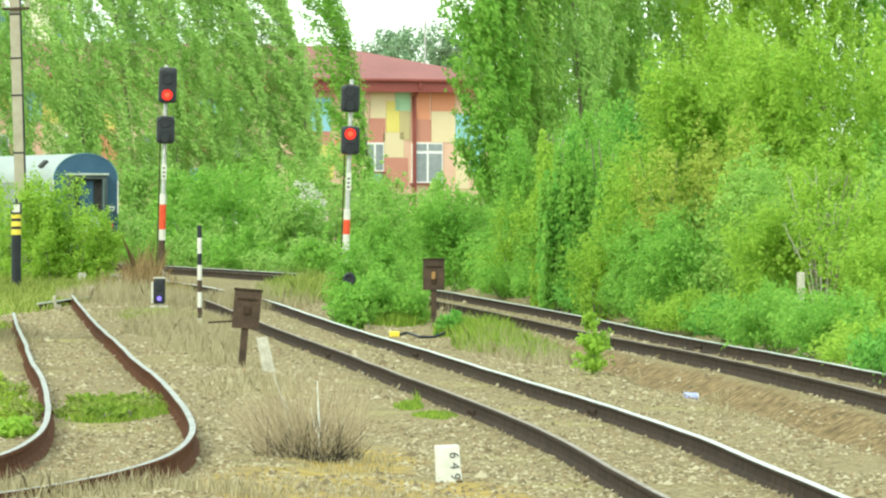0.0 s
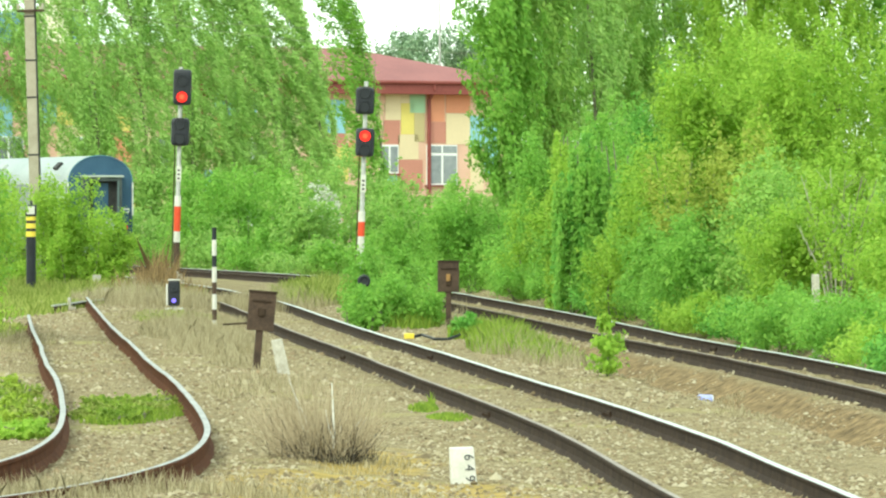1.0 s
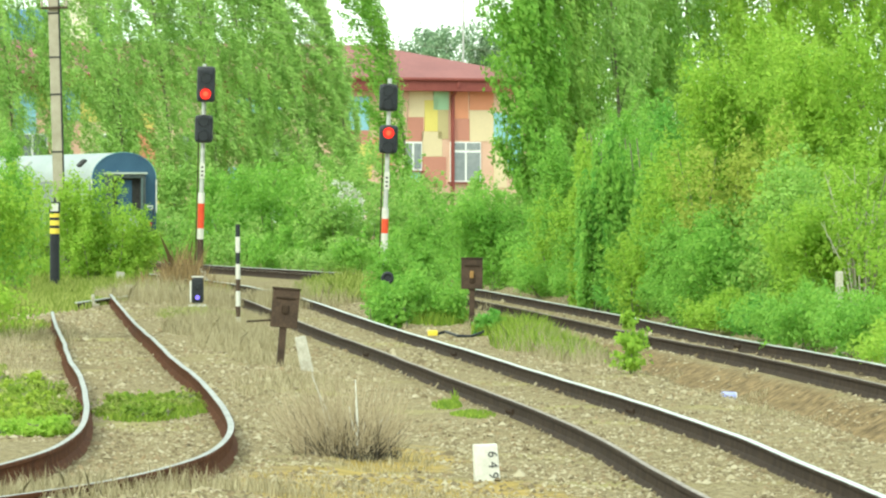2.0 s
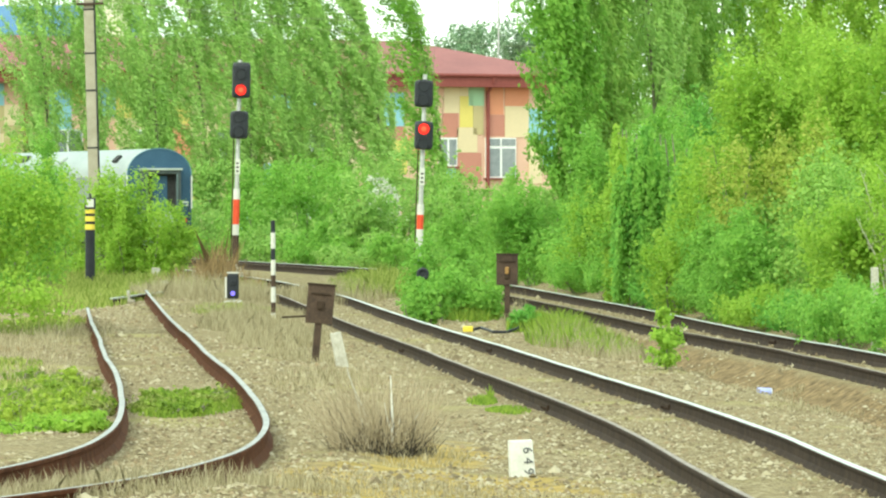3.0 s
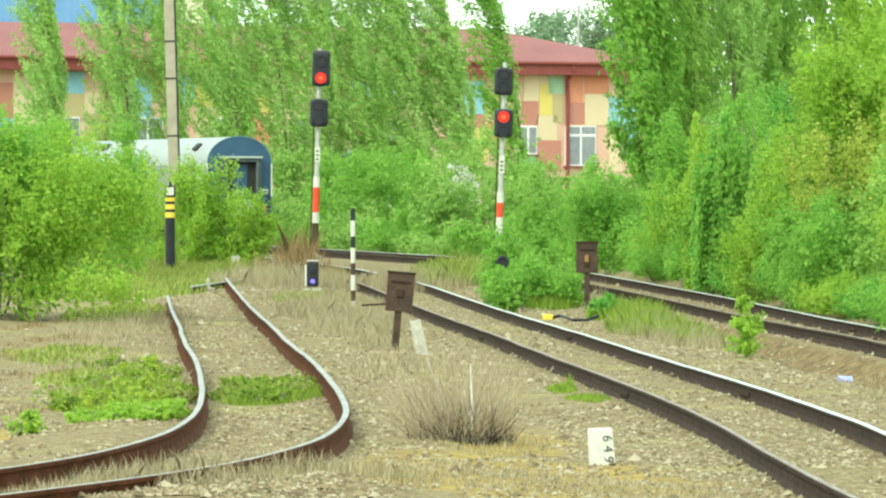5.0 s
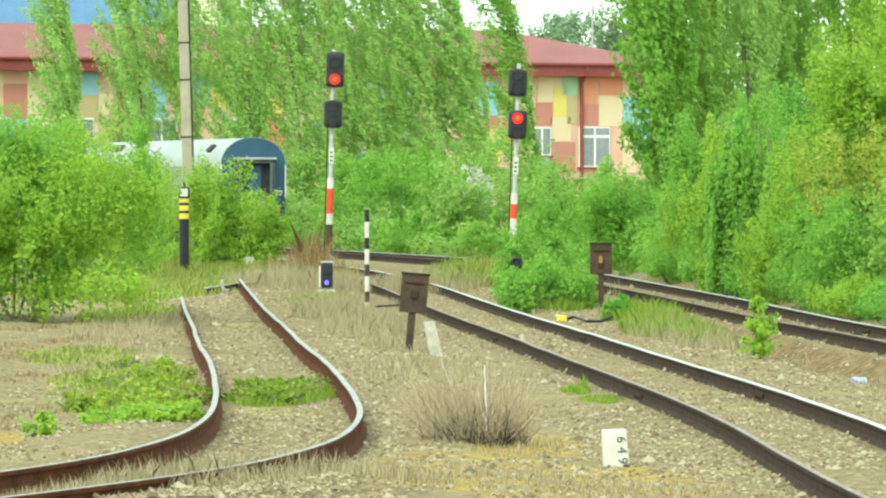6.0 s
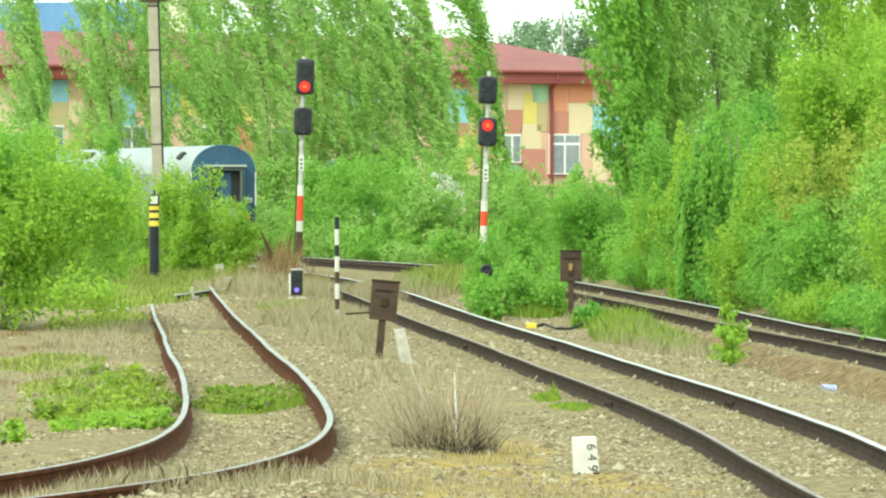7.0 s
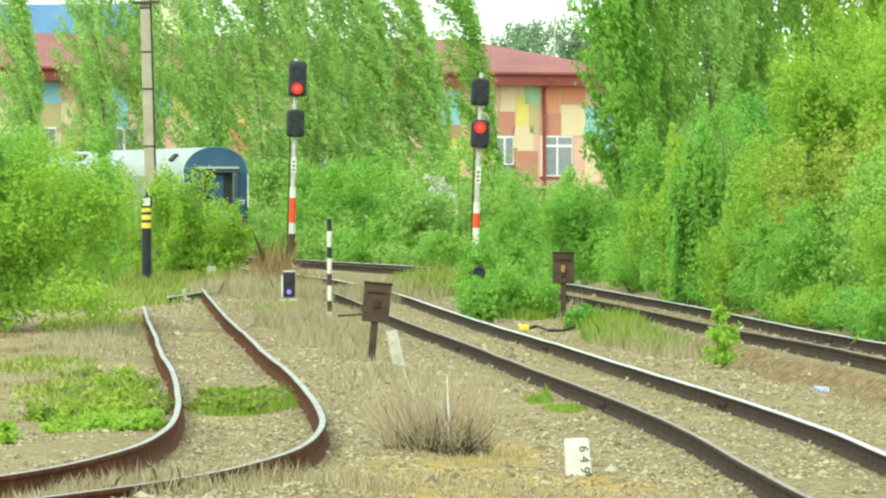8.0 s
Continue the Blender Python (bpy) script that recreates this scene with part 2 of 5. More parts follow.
def ground_material():
    """Gravel, dirt and thin turf, mixed by worn patches of their own."""
    m = bpy.data.materials.new("trackside_ground")
    m.use_nodes = True
    n, k = m.node_tree.nodes, m.node_tree.links
    b = n["Principled BSDF"]
    b.inputs["Roughness"].default_value, b.inputs["Specular IOR Level"].default_value = 0.95, 0.1
    co = n.new("ShaderNodeTexCoord").outputs["Object"]

    def tex(scale, detail=4.0):
        t = n.new("ShaderNodeTexNoise")
        t.inputs["Scale"].default_value, t.inputs["Detail"].default_value = scale, detail
        k.new(co, t.inputs["Vector"])
        return t.outputs["Fac"]

    def ramp(src, *stops):
        r = n.new("ShaderNodeValToRGB")
        while len(r.color_ramp.elements) < len(stops):
            r.color_ramp.elements.new(0.5)
        for e, (pos, c) in zip(r.color_ramp.elements, stops):
            e.position, e.color = pos, (*c, 1)
        k.new(src, r.inputs[0])
        return r.outputs[0]

    def mixed(f, a, c):
        x = n.new("ShaderNodeMix")
        x.data_type = "RGBA"
        k.new(f, x.inputs[0]), k.new(a, x.inputs[6]), k.new(c, x.inputs[7])
        return x.outputs[2]

    cell = n.new("ShaderNodeTexVoronoi")
    cell.inputs["Scale"].default_value = 24.0
    k.new(co, cell.inputs["Vector"])
    sep = n.new("ShaderNodeSeparateColor")
    k.new(cell.outputs["Color"], sep.inputs[0])
    gravel = ramp(sep.outputs[0], (0.0, (0.13, 0.10, 0.052)), (0.4, (0.225, 0.18, 0.098)), (0.75, (0.295, 0.24, 0.132)), (1.0, (0.41, 0.35, 0.215)))
    dirt = ramp(tex(2.2, 6), (0.3, (0.155, 0.115, 0.058)), (0.7, (0.31, 0.245, 0.135)))
    turf = ramp(tex(5.0, 6), (0.3, (0.23, 0.22, 0.075)), (0.7, (0.40, 0.34, 0.16)))
    c = mixed(ramp(tex(0.8, 5), (0.45, (0, 0, 0)), (0.70, (0.75, 0.75, 0.75))), gravel, dirt)
    c = mixed(ramp(tex(0.33, 5), (0.57, (0, 0, 0)), (0.70, (0.8, 0.8, 0.8))), c, turf)
    def zone(name, src, colour, lo, hi):
        at = n.new("ShaderNodeAttribute")
        at.attribute_name = name
        mul = n.new("ShaderNodeMath")
        mul.operation = "MULTIPLY_ADD"
        mul.inputs[1].default_value = 1.0
        k.new(at.outputs["Fac"], mul.inputs[0]), k.new(src, mul.inputs[2])
        return mixed(ramp(mul.outputs[0], (lo, (0, 0, 0)), (hi, (0.9, 0.9, 0.9))), c, colour)

    # brown earth, its dark tones deepened to paint the trench's shadow
    c = zone("shaded_soil", tex(1.6, 6), ramp(tex(7.0, 10), (0.36, (0.085, 0.058, 0.028)), (0.64, (0.30, 0.21, 0.105))), 0.65, 1.05)
    c = zone("moss", tex(1.3, 6), ramp(tex(4.0, 6), (0.3, (0.25, 0.185, 0.05)), (0.7, (0.45, 0.32, 0.105))), 0.75, 1.25)
    k.new(c, b.inputs["Base Color"])
    bp = n.new("ShaderNodeBump")
    bp.inputs["Strength"].default_value, bp.inputs["Distance"].default_value = 0.8, 0.03
    k.new(cell.outputs["Distance"], bp.inputs["Height"]), k.new(bp.outputs[0], b.inputs["Normal"])
    return m


def build_ground():
    xs = np.concatenate([[-3000, -900, -300, -120, -60, -40], np.arange(-28, -9, 0.35), np.arange(-9, 9, 0.2), np.arange(9, 24, 0.35), [40, 60, 120, 300, 900, 3000]])
    ys = np.concatenate([[-3000, -600, -100, -20, 0, 10, 20], np.arange(28, 110, 0.42), np.arange(110, 140, 0.6), np.arange(140, 240, 4), [300, 500, 1200, 4000]])
    co = np.array([(x, y, ground_z(x, y)) for y in ys for x in xs])
    w = len(xs)
    i = np.arange((len(ys) - 1) * (w - 1))
    a = i // (w - 1) * w + i % (w - 1)
    ob = fast_mesh("ground", co, np.stack([a, a + 1, a + 1 + w, a + w], 1), ground_material())
    for name, share in (("shaded_soil", shaded_soil_at), ("moss", moss_at)):
        at = ob.data.attributes.new(name, "FLOAT", "POINT")
        at.data.foreach_set("value", [share(x, y) for x, y, _ in co])
    ob.data.shade_smooth()
    tagged(ob, "gravelly trackside ground with dirt and thin turf", "ground", kind="structure")


build_ground()

# ---- tracks ----
PROFILE = [(-0.070, 0.0), (0.070, 0.0), (0.070, 0.012), (0.016, 0.032), (0.011, 0.10), (0.014, 0.128), (0.036, 0.140), (0.036, 0.168), (0.028, 0.178),
           (-0.028, 0.178), (-0.036, 0.168), (-0.036, 0.140), (-0.014, 0.128), (-0.011, 0.10), (-0.016, 0.032), (-0.070, 0.012)]

PROFILE = [(x, z if z < 0.02 else z + 0.045) for x, z in PROFILE]  # everything above the foot raised by 0.045


def rail(line, side, parent, head, label, wobble=0.006, lift=0.0, cant=0.0, shine=(8,)):
    """One rail swept along a line at half the gauge to its side, with the head as a second material."""
    pts = []
    for i, (x, y) in enumerate(line):
        a, b = Vector(line[max(i - 1, 0)]), Vector(line[min(i + 1, len(line) - 1)])
        d = (b - a).normalized()
        off = 0.7175 + 0.036
        jx = wobble * noise.noise((y * 0.3, side * 7, 1)) * 2
        pts.append((x + d.y * side * off + jx, y - d.x * side * off, rise(y) + lift - 0.045 + cant * min(1.0, max(0.0, (110 - y) / 25)) + wobble * noise.noise((y * 0.35, side * 3, 5)), d.y, -d.x))
    n = len(PROFILE)
    verts = [(x + u * nx, y + u * ny, z + h) for x, y, z, nx, ny in pts for u, h in PROFILE]
    faces = [(i * n + j, i * n + (j + 1) % n, (i + 1) * n + (j + 1) % n, (i + 1) * n + j) for i in range(len(pts) - 1) for j in range(n)]
    faces += [tuple(range(n)), tuple((len(pts) - 1) * n + j for j in range(n))]
    ob = part("rail", (verts, faces), [RUST if lift == 0 else RUST_RED, head], parent, label)
    for f in ob.data.polygons:
        if len(f.vertices) == 4 and f.index % n in shine:
            f.material_index = 1
    return pts


def fishplate(pts, i, side, parent):
    """A bolted joint bar on the web of a rail."""
    x, y, z, nx, ny = pts[i]
    ang = math.degrees(math.atan2(-ny, nx))
    for s in (-1, 1):
        m = pose(x + nx * s * 0.028, y + ny * s * 0.028, z + 0.035, 0, 0, -ang)
        bm = box(0.03, 0.62, 0.095, m, 0.006)
        for b in (-0.22, -0.08, 0.08, 0.22):
            rod(0.018, 0.018, 0.03, m @ Matrix.Translation((s * 0.012, b, 0.048)) @ pose(0, 0, 0, 0, 90 * s), 6, bm)
        part("fishplate", bm, RUST, parent)


def track(line, label, heads, joints=(), lift=0.0, ends=(1e9, 1e9), cant=0.0, shine=(8, 9)):
    t = thing("railway_track", label, "railway track", kind="structure")
    for side, head, end in zip((-1, 1), heads, ends):
        pts = rail([p for p in line if p[1] < end], side, t, head, "dull brown rail" if head == RAILHEAD_DULL else "worn bright rail head on rusty web", lift=lift, cant=cant if side < 0 else 0.0, shine=(8,) if head == RAILHEAD_DULL else shine)
        for y in joints:
            i = min(range(len(pts)), key=lambda q: abs(pts[q][1] - y))
            fishplate(pts, i, side, t)
    return t


track(MAIN, "curving railway track with rusty sides bedded in gravel", (RAILHEAD_DULL, RAILHEAD_BRIGHT), (62.5, 87))
track(THROUGH, "curving railway track with worn shiny rail heads beside the hedge", (RAILHEAD_DULL, RAILHEAD_BRIGHT), (92,), cant=0.04)
track(SIDING, "sharply bent rusty siding track ending in dry grass", (RAILHEAD, RAILHEAD), (), 0.19, (105.0, 1e9))

# ---- train ----
COACH_GREY = material("coach_grey_green_paint", (0.17, 0.205, 0.185), (0.235, 0.27, 0.245), 0.8, 0.5, fine=14, spec=0.4)
COACH_DARK = material("coach_dark_grey_band", (0.09, 0.135, 0.14), (0.135, 0.185, 0.185), 0.8, 0.5, fine=14)
COACH_STRIPE = material("coach_pale_stripe", (0.33, 0.38, 0.35), (0.45, 0.50, 0.46), 2, 0.5)
COACH_ROOF = material("coach_roof_paint", (0.26, 0.30, 0.295), (0.38, 0.425, 0.41), 0.6, 0.55, fine=9)
COACH_ROOF_OLD = material("coach_old_roof", (0.30, 0.32, 0.30), (0.42, 0.44, 0.41), 0.6, 0.6, fine=9)
COACH_BLUE = material("coach_blue_paint", (0.030, 0.075, 0.135), (0.055, 0.115, 0.19), 1.2, 0.45, fine=20)
COACH_BAND = material("coach_faded_blue_band", (0.07, 0.17, 0.24), (0.12, 0.24, 0.31), 1.2, 0.45)
COACH_CREAM = material("coach_cream_paint", (0.58, 0.60, 0.54), (0.72, 0.74, 0.68), 1.2, 0.5)
GLASS_DARK = material("dark_window_glass", (0.02, 0.03, 0.035), (0.05, 0.065, 0.07), 2, 0.4, spec=0.15)
RUBBER = material("gangway_rubber", (0.05, 0.065, 0.07), (0.10, 0.12, 0.12), 4, 0.8)
GRIME = material("underframe_grime", (0.020, 0.022, 0.024), (0.07, 0.07, 0.065), 3, 0.9)
PALE_METAL = material("pale_metal_board", (0.30, 0.33, 0.32), (0.42, 0.45, 0.43), 3, 0.6)


def lamp_glow(name, colour, power):
    m = bpy.data.materials.new(name)
    m.use_nodes = True
    b = m.node_tree.nodes["Principled BSDF"]
    b.inputs["Base Color"].default_value = (*colour, 1)
    b.inputs["Emission Color"].default_value, b.inputs["Emission Strength"].default_value = (*colour, 1), power
    return m


TAIL = lamp_glow("tail_lamp_red", (0.55, 0.05, 0.035), 0.12)
LONG = 26.4


def half_width(y):
    """The body narrows over the doors at both ends."""
    e = min(y, LONG - y)
    return 1.26 + 0.15 * min(1.0, max(0.0, e / 1.15))


def loft(ys, section, mats, name, parent, label=""):
    """A shell swept along the coach; section(y) gives the ring's (x, z), mats the material for each strip."""
    rings = [section(y) for y in ys]
    n = len(rings[0])
    verts = [(x, y, z) for y, r in zip(ys, rings) for x, z in r]
    faces, idx = [], []
    for i in range(len(ys) - 1):
        for j in range(n - 1):
            faces.append((i * n + j, i * n + j + 1, (i + 1) * n + j + 1, (i + 1) * n + j))
            idx.append(mats[1][j])
    ob = part(name, (verts, faces), mats[0], parent, label)
    ob.data.polygons.foreach_set("material_index", idx)
    return ob


def coach(m, label, scheme, rear=False):
    """A long passenger coach; local y runs forward from its rear end, z up from the rails."""
    t = thing("railway_coach", label, "railway coach", m, "coaches of the train")
    ys = [0, 0.02, 1.15, 1.2, 4, 8, 11.9, 12.0, 12.25, 12.35, 16, 20, LONG - 1.15, LONG]
    lower, band, upper, roofing = scheme
    for s in (-1, 1):
        def side(y, s=s):
            w = half_width(y) - (0.03 if 11.95 < y < 12.3 else 0.0)
            return [(s * (w - 0.12), 0.92), (s * (w - 0.03), 1.12), (s * w, 1.155), (s * w, 1.195), (s * w, 1.78), (s * w, 1.83), (s * w, 3.04), (s * (w + 0.012), 3.06), (s * (w + 0.01), 3.11)]
        loft(ys, side, ([lower, COACH_STRIPE, band, upper], [0, 0, 1, 2, 1, 3, 1, 1]), "side_wall", t)
    def arch(y):
        w = half_width(y)
        return [(-w * math.cos(a), 3.09 + 1.02 * math.sin(a) ** 0.92) for a in np.linspace(0, math.pi, 25)]
    roof = loft(ys, arch, ([roofing], [0] * 24), "roof", t)
    roof.data.shade_smooth()
    for i, (y, a) in enumerate([(1.6, 0.62), (9.2, 0.62), (15.5, 0.75), (21.0, 0.7)]):
        w = 1.41
        x, z = -w * math.cos(a), 3.09 + 1.02 * math.sin(a) ** 0.92
        part("roof_vent", box(0.34, 0.5 if i != 2 else 1.5, 0.12, pose(x, y, z - 0.03, 0, -math.degrees(1.57 - a) * 0.8, 0), 0.03), GRIME if i != 1 else PALE_METAL, t)
    for y0 in (0.0, LONG):
        ring = [(half_width(y0) - 0.12, 0.95), (half_width(y0), 1.2)] + [(half_width(y0) * math.cos(a), 3.09 + 1.02 * math.sin(a) ** 0.92) for a in np.linspace(0, math.pi, 25)] + [(-half_width(y0), 1.2), (-half_width(y0) + 0.12, 0.95)]
        yy = y0 + (0.01 if y0 == 0 else -0.01)
        part("end_wall", ([(x, yy, z) for x, z in ring], [tuple(range(len(ring)))]), COACH_BLUE, t, "dark blue end wall")
    v, f = tube([(half_width(0) * math.cos(a) * 1.0, 0.0, 3.09 + 1.02 * math.sin(a) ** 0.92) for a in np.linspace(0.02, 3.12, 25)], [0.025] * 25, 5)
    part("roof_edge_trim", (v, f), COACH_BAND, t)
    if rear:
        # gangway: a deep rubber-lined portal round a blue door
        bm = bmesh.new()
        for s in (-1, 1):
            box(0.14, 0.34, 2.1, pose(s * 0.69, -0.16, 1.16), 0.04, bm)
        box(1.52, 0.34, 0.14, pose(0, -0.16, 3.14), 0.04, bm)
        part("gangway", bm, RUBBER, t, "dark rubber gangway frame")
        for s in (-1, 1):
            part("gangway_edge", box(0.06, 0.05, 1.95, pose(s * 0.60, -0.35, 1.2), 0.01), COACH_DARK, t)
        part("gangway_hood", box(1.62, 0.40, 0.08, pose(0, -0.2, 3.285), 0.02), COACH_STRIPE, t, "pale metal hood")
        part("gangway_recess", box(1.24, 0.02, 1.98, pose(0, -0.012, 1.16)), GRIME, t)
        part("end_door", box(0.58, 0.05, 1.85, pose(0, -0.045, 1.22), 0.015), COACH_BLUE, t, "blue end door")
        bm = box(0.98, 0.05, 0.56, pose(0, -0.40, 1.16), 0.02)
        for vert in bm.verts:
            if vert.co.z > 1.5:
                vert.co.x *= 0.84
        part("fall_plate", bm, PALE_METAL, t, "raised grey fall plate")
        for s in (-1, 1):
            part("tail_lamp", rod(0.10, 0.09, 0.08, pose(s * 0.98, 0, 1.40, 90), 16), TAIL, t, "red tail lamp")
            part("corner_strip", box(0.05, 0.06, 1.25, pose(s * 1.27, 0.0, 1.84), 0.012), COACH_CREAM, t, "white corner strip")
        part("end_marking", box(0.24, 0.01, 0.17, pose(1.02, -0.01, 1.95)), COACH_CREAM, t, "small white marking plate")
        part("end_marking", box(0.14, 0.012, 0.06, pose(1.02, -0.012, 2.0)), COACH_BLUE, t)
        part("step_plate", box(0.38, 0.03, 0.10, pose(-0.98, -0.02, 1.56)), COACH_BAND, t)
        v, f = tube([(1.13, -0.06, 1.2), (1.13, -0.1, 1.3), (1.13, -0.1, 1.95), (1.13, -0.02, 2.0)], [0.018] * 4, 6)
        part("grab_rail", (v, f), GRIME, t)
        part("buffer_beam", box(2.3, 0.22, 0.34, pose(0, -0.02, 0.86), 0.03), GRIME, t)
        for s in (-1, 1):
            bm = rod(0.12, 0.10, 0.48, pose(s * 0.875, -0.1, 1.05, 90), 14)
            rod(0.24, 0.24, 0.05, pose(s * 0.875, -0.56, 1.05, 90), 18, bm)
            part("buffer", bm, GRIME, t)
            part("jumper_box", box(0.46, 0.14, 0.26, pose(s * 0.45, -0.16, 0.46), 0.02), PALE_METAL if s < 0 else COACH_DARK, t)
            v, f = tube([(s * 0.3, -0.15, 0.98), (s * 0.34, -0.32, 0.8), (s * 0.25, -0.3, 0.52), (s * 0.16, -0.22, 0.5)], [0.03] * 4, 6)
            part("brake_hose", (v, f), BLACK, t)
        bm = rod(0.05, 0.05, 0.42, pose(0, -0.1, 1.0, 90), 10)
        box(0.08, 0.14, 0.22, pose(0, -0.5, 0.92), 0.03, bm)
        part("draw_hook", bm, GRIME, t)
        ringv, ringf = tube([(0.085 * math.cos(a), -0.40, 0.76 + 0.085 * math.sin(a)) for a in np.linspace(0, 6.28, 15)], [0.028] * 15, 6)
        part("coupling_ring", (ringv, ringf), COACH_CREAM, t, "pale round coupling ring")
        # small high windows and a folded panel on the sides
        for s in (-1, 1):
            for y in (3.0, 13.3, 14.6, 15.6, 18.5, 19.3, 21.0, 22.0):
                part("window", box(0.02, 0.42 if y != 3.0 else 0.3, 0.26, pose(s * (half_width(y) + 0.004), y, 2.5), 0.008), GLASS_DARK, t)
            # door panel on the taper gets a paler paint to look lit
            part("door_panel", box(0.02, 0.78, 1.2, pose(s * 1.35, 0.62, 1.84, 0, 0, -s * 7.2), 0.006), COACH_STRIPE, t, "door panel coloured pale as if lit")
            part("body_seam", box(0.03, 0.3, 2.0, pose(s * 1.395, 12.1, 1.0)), COACH_DARK, t, "dark vertical body seam")
            part("notice", box(0.012, 0.4, 0.24, pose(s * 1.415, 3.3, 2.16)), COACH_STRIPE, t)
    else:
        for s in (-1, 1):
            for i in range(18):
                y = 2.5 + i * 1.26
                w = part("window", box(0.03, 0.86, 0.86, pose(s * 1.405, y, 1.98), 0.012), GLASS_DARK, t)
    # running gear
    for yb in (3.6, LONG - 3.6):
        bm = bmesh.new()
        for s in (-1, 1):
            box(0.14, 3.4, 0.26, pose(s * 1.0, yb, 0.5), 0.05, bm)
            for yy in (-1.25, 1.25):
                box(0.22, 0.4, 0.34, pose(s * 1.02, yb + yy, 0.3), 0.05, bm)
        box(2.0, 0.5, 0.3, pose(0, yb, 0.48), 0.03, bm)
        part("bogie_frame", bm, GRIME, t)
        for yy in (-1.25, 1.25):
            bm = rod(0.08, 0.08, 1.6, pose(-0.8, yb + yy, 0.46, 0, 90), 8)
            for s in (-1, 1):
                rod(0.46, 0.46, 0.13, pose(s * 0.75 - 0.065, yb + yy, 0.46, 0, 90), 24, bm)
            part("wheelset", bm, GRIME, t)
    for y, l, h, mat in ((7.2, 1.9, 0.42, COACH_GREY), (10.2, 2.6, 0.5, GRIME), (14.5, 3.0, 0.5, GRIME), (18.4, 2.2, 0.5, COACH_GREY)):
        part("equipment_box", box(2.5, l, h, pose(0, y, 0.95 - h), 0.04), mat, t)
    part("underframe", box(2.4, LONG - 0.5, 0.12, pose(0, LONG / 2, 0.93)), GRIME, t)
    return t


def couple_train(y_rear, count):
    """Coaches end to end along the through track, from the rear one on."""
    pts = [Vector((x, y, rise(y) + 0.19)) for x, y in THROUGH]
    seg = [0.0]
    for a, b in zip(pts, pts[1:]):
        seg.append(seg[-1] + (b - a).length)

    def at(d):
        i = max(0, min(len(seg) - 2, int(np.searchsorted(seg, d)) - 1))
        return pts[i] + (pts[i + 1] - pts[i]) * ((d - seg[i]) / (seg[i + 1] - seg[i]))

    d = float(np.interp(y_rear, [p[1] for p in THROUGH], seg))
    for i in range(count):
        a, b = at(d + 3.6), at(d + LONG - 3.6)
        turn = math.degrees(math.atan2(-(b.x - a.x), b.y - a.y))
        way = (b - a).normalized()
        foot = a - way * 3.6
        if i == 0:
            coach(pose(*foot, 0, 0, turn), "last coach with grey-green sides, pale roof and dark blue end", (COACH_GREY, COACH_DARK, COACH_GREY, COACH_ROOF), True)
        else:
            coach(pose(*foot, 0, 0, turn), "passenger coach in cream and faded blue with dull roof", (COACH_STRIPE, COACH_BAND, COACH_CREAM, COACH_ROOF_OLD))
        d += LONG + 0.5


couple_train(190.8, 2)

# ---- signals, posts and boards ----
LENS_RED = lamp_glow("lit_red_lens", (1.0, 0.010, 0.006), 0.5)
LENS_BRIGHT = lamp_glow("lit_lens_core", (1.0, 0.045, 0.02), 1.5)
LENS_VIOLET = lamp_glow("lit_violet_lens", (0.20, 0.14, 1.0), 0.55)
LENS_OFF = material("dark_lens", (0.010, 0.012, 0.016), (0.026, 0.03, 0.036), 4, 0.45)


def signal_head(parent, x, z0, z1, lit, lamps):
    """A rounded black housing with hooded lenses facing the camera; lamps: heights, lit: the glowing one."""
    head = part("signal_head", box(0.54, 0.26, z1 - z0, pose(x, -0.16, z0), 0.11), BLACK, parent, "black housing with rounded corners")
    for i, z in enumerate(lamps):
        part("lens", rod(0.16, 0.15, 0.03, pose(x, -0.288, z, 90), 24), LENS_RED if i == lit else LENS_OFF, head, "glowing red lens" if i == lit else "unlit lens")
        if i == lit:
            part("lens_core", rod(0.075, 0.06, 0.02, pose(x, -0.315, z, 90), 18), LENS_BRIGHT, head, "bright core of the lit lens")
        v, f = tube([(x + 0.185 * math.cos(a), -0.36, z + 0.185 * math.sin(a)) for a in np.linspace(-0.3, 3.44, 15)], [0.012] * 15, 6)
        hood = part("hood", (v, f), BLACK, head)


def signal(x, y, lean, heads, bands, top, plate, label):
    t = thing("railway_signal", label, "railway signal", pose(x, y, ground_z(x, y), 0, lean, 0), "colour light signals")
    part("mast", rod(0.075, 0.06, top, None, 16), STEEL, t, "galvanised steel mast")
    for z0, z1, mat, word in bands:
        part("painted_band", rod(0.098, 0.098, z1 - z0, pose(0, 0, z0), 16), mat, t, word)
    for dx, z0, z1, lit, lamps in heads:
        signal_head(t, dx, z0, z1, lit, lamps)
        part("bracket", box(0.12, 0.14, 0.10, pose(dx * 0.5, -0.03, (z0 + z1) / 2), 0.01), STEEL, t)
    part("plate", box(0.15, 0.012, plate[1] - plate[0], pose(0.01, -0.095, plate[0]), 0.004), WHITE, t, "white plate with dark bars")
    for i in range(3):
        part("plate_bar", box(0.07, 0.006, 0.05, pose(0.01, -0.104, plate[0] + 0.07 + i * 0.12)), BLACK, t)
    part("ladder_pipe", rod(0.018, 0.018, 4.0, pose(-0.13, 0.05, 0.3), 8), RUSTY, t)
    part("base", box(0.5, 0.5, 0.25, None, 0.03), CONCRETE, t)
    return t


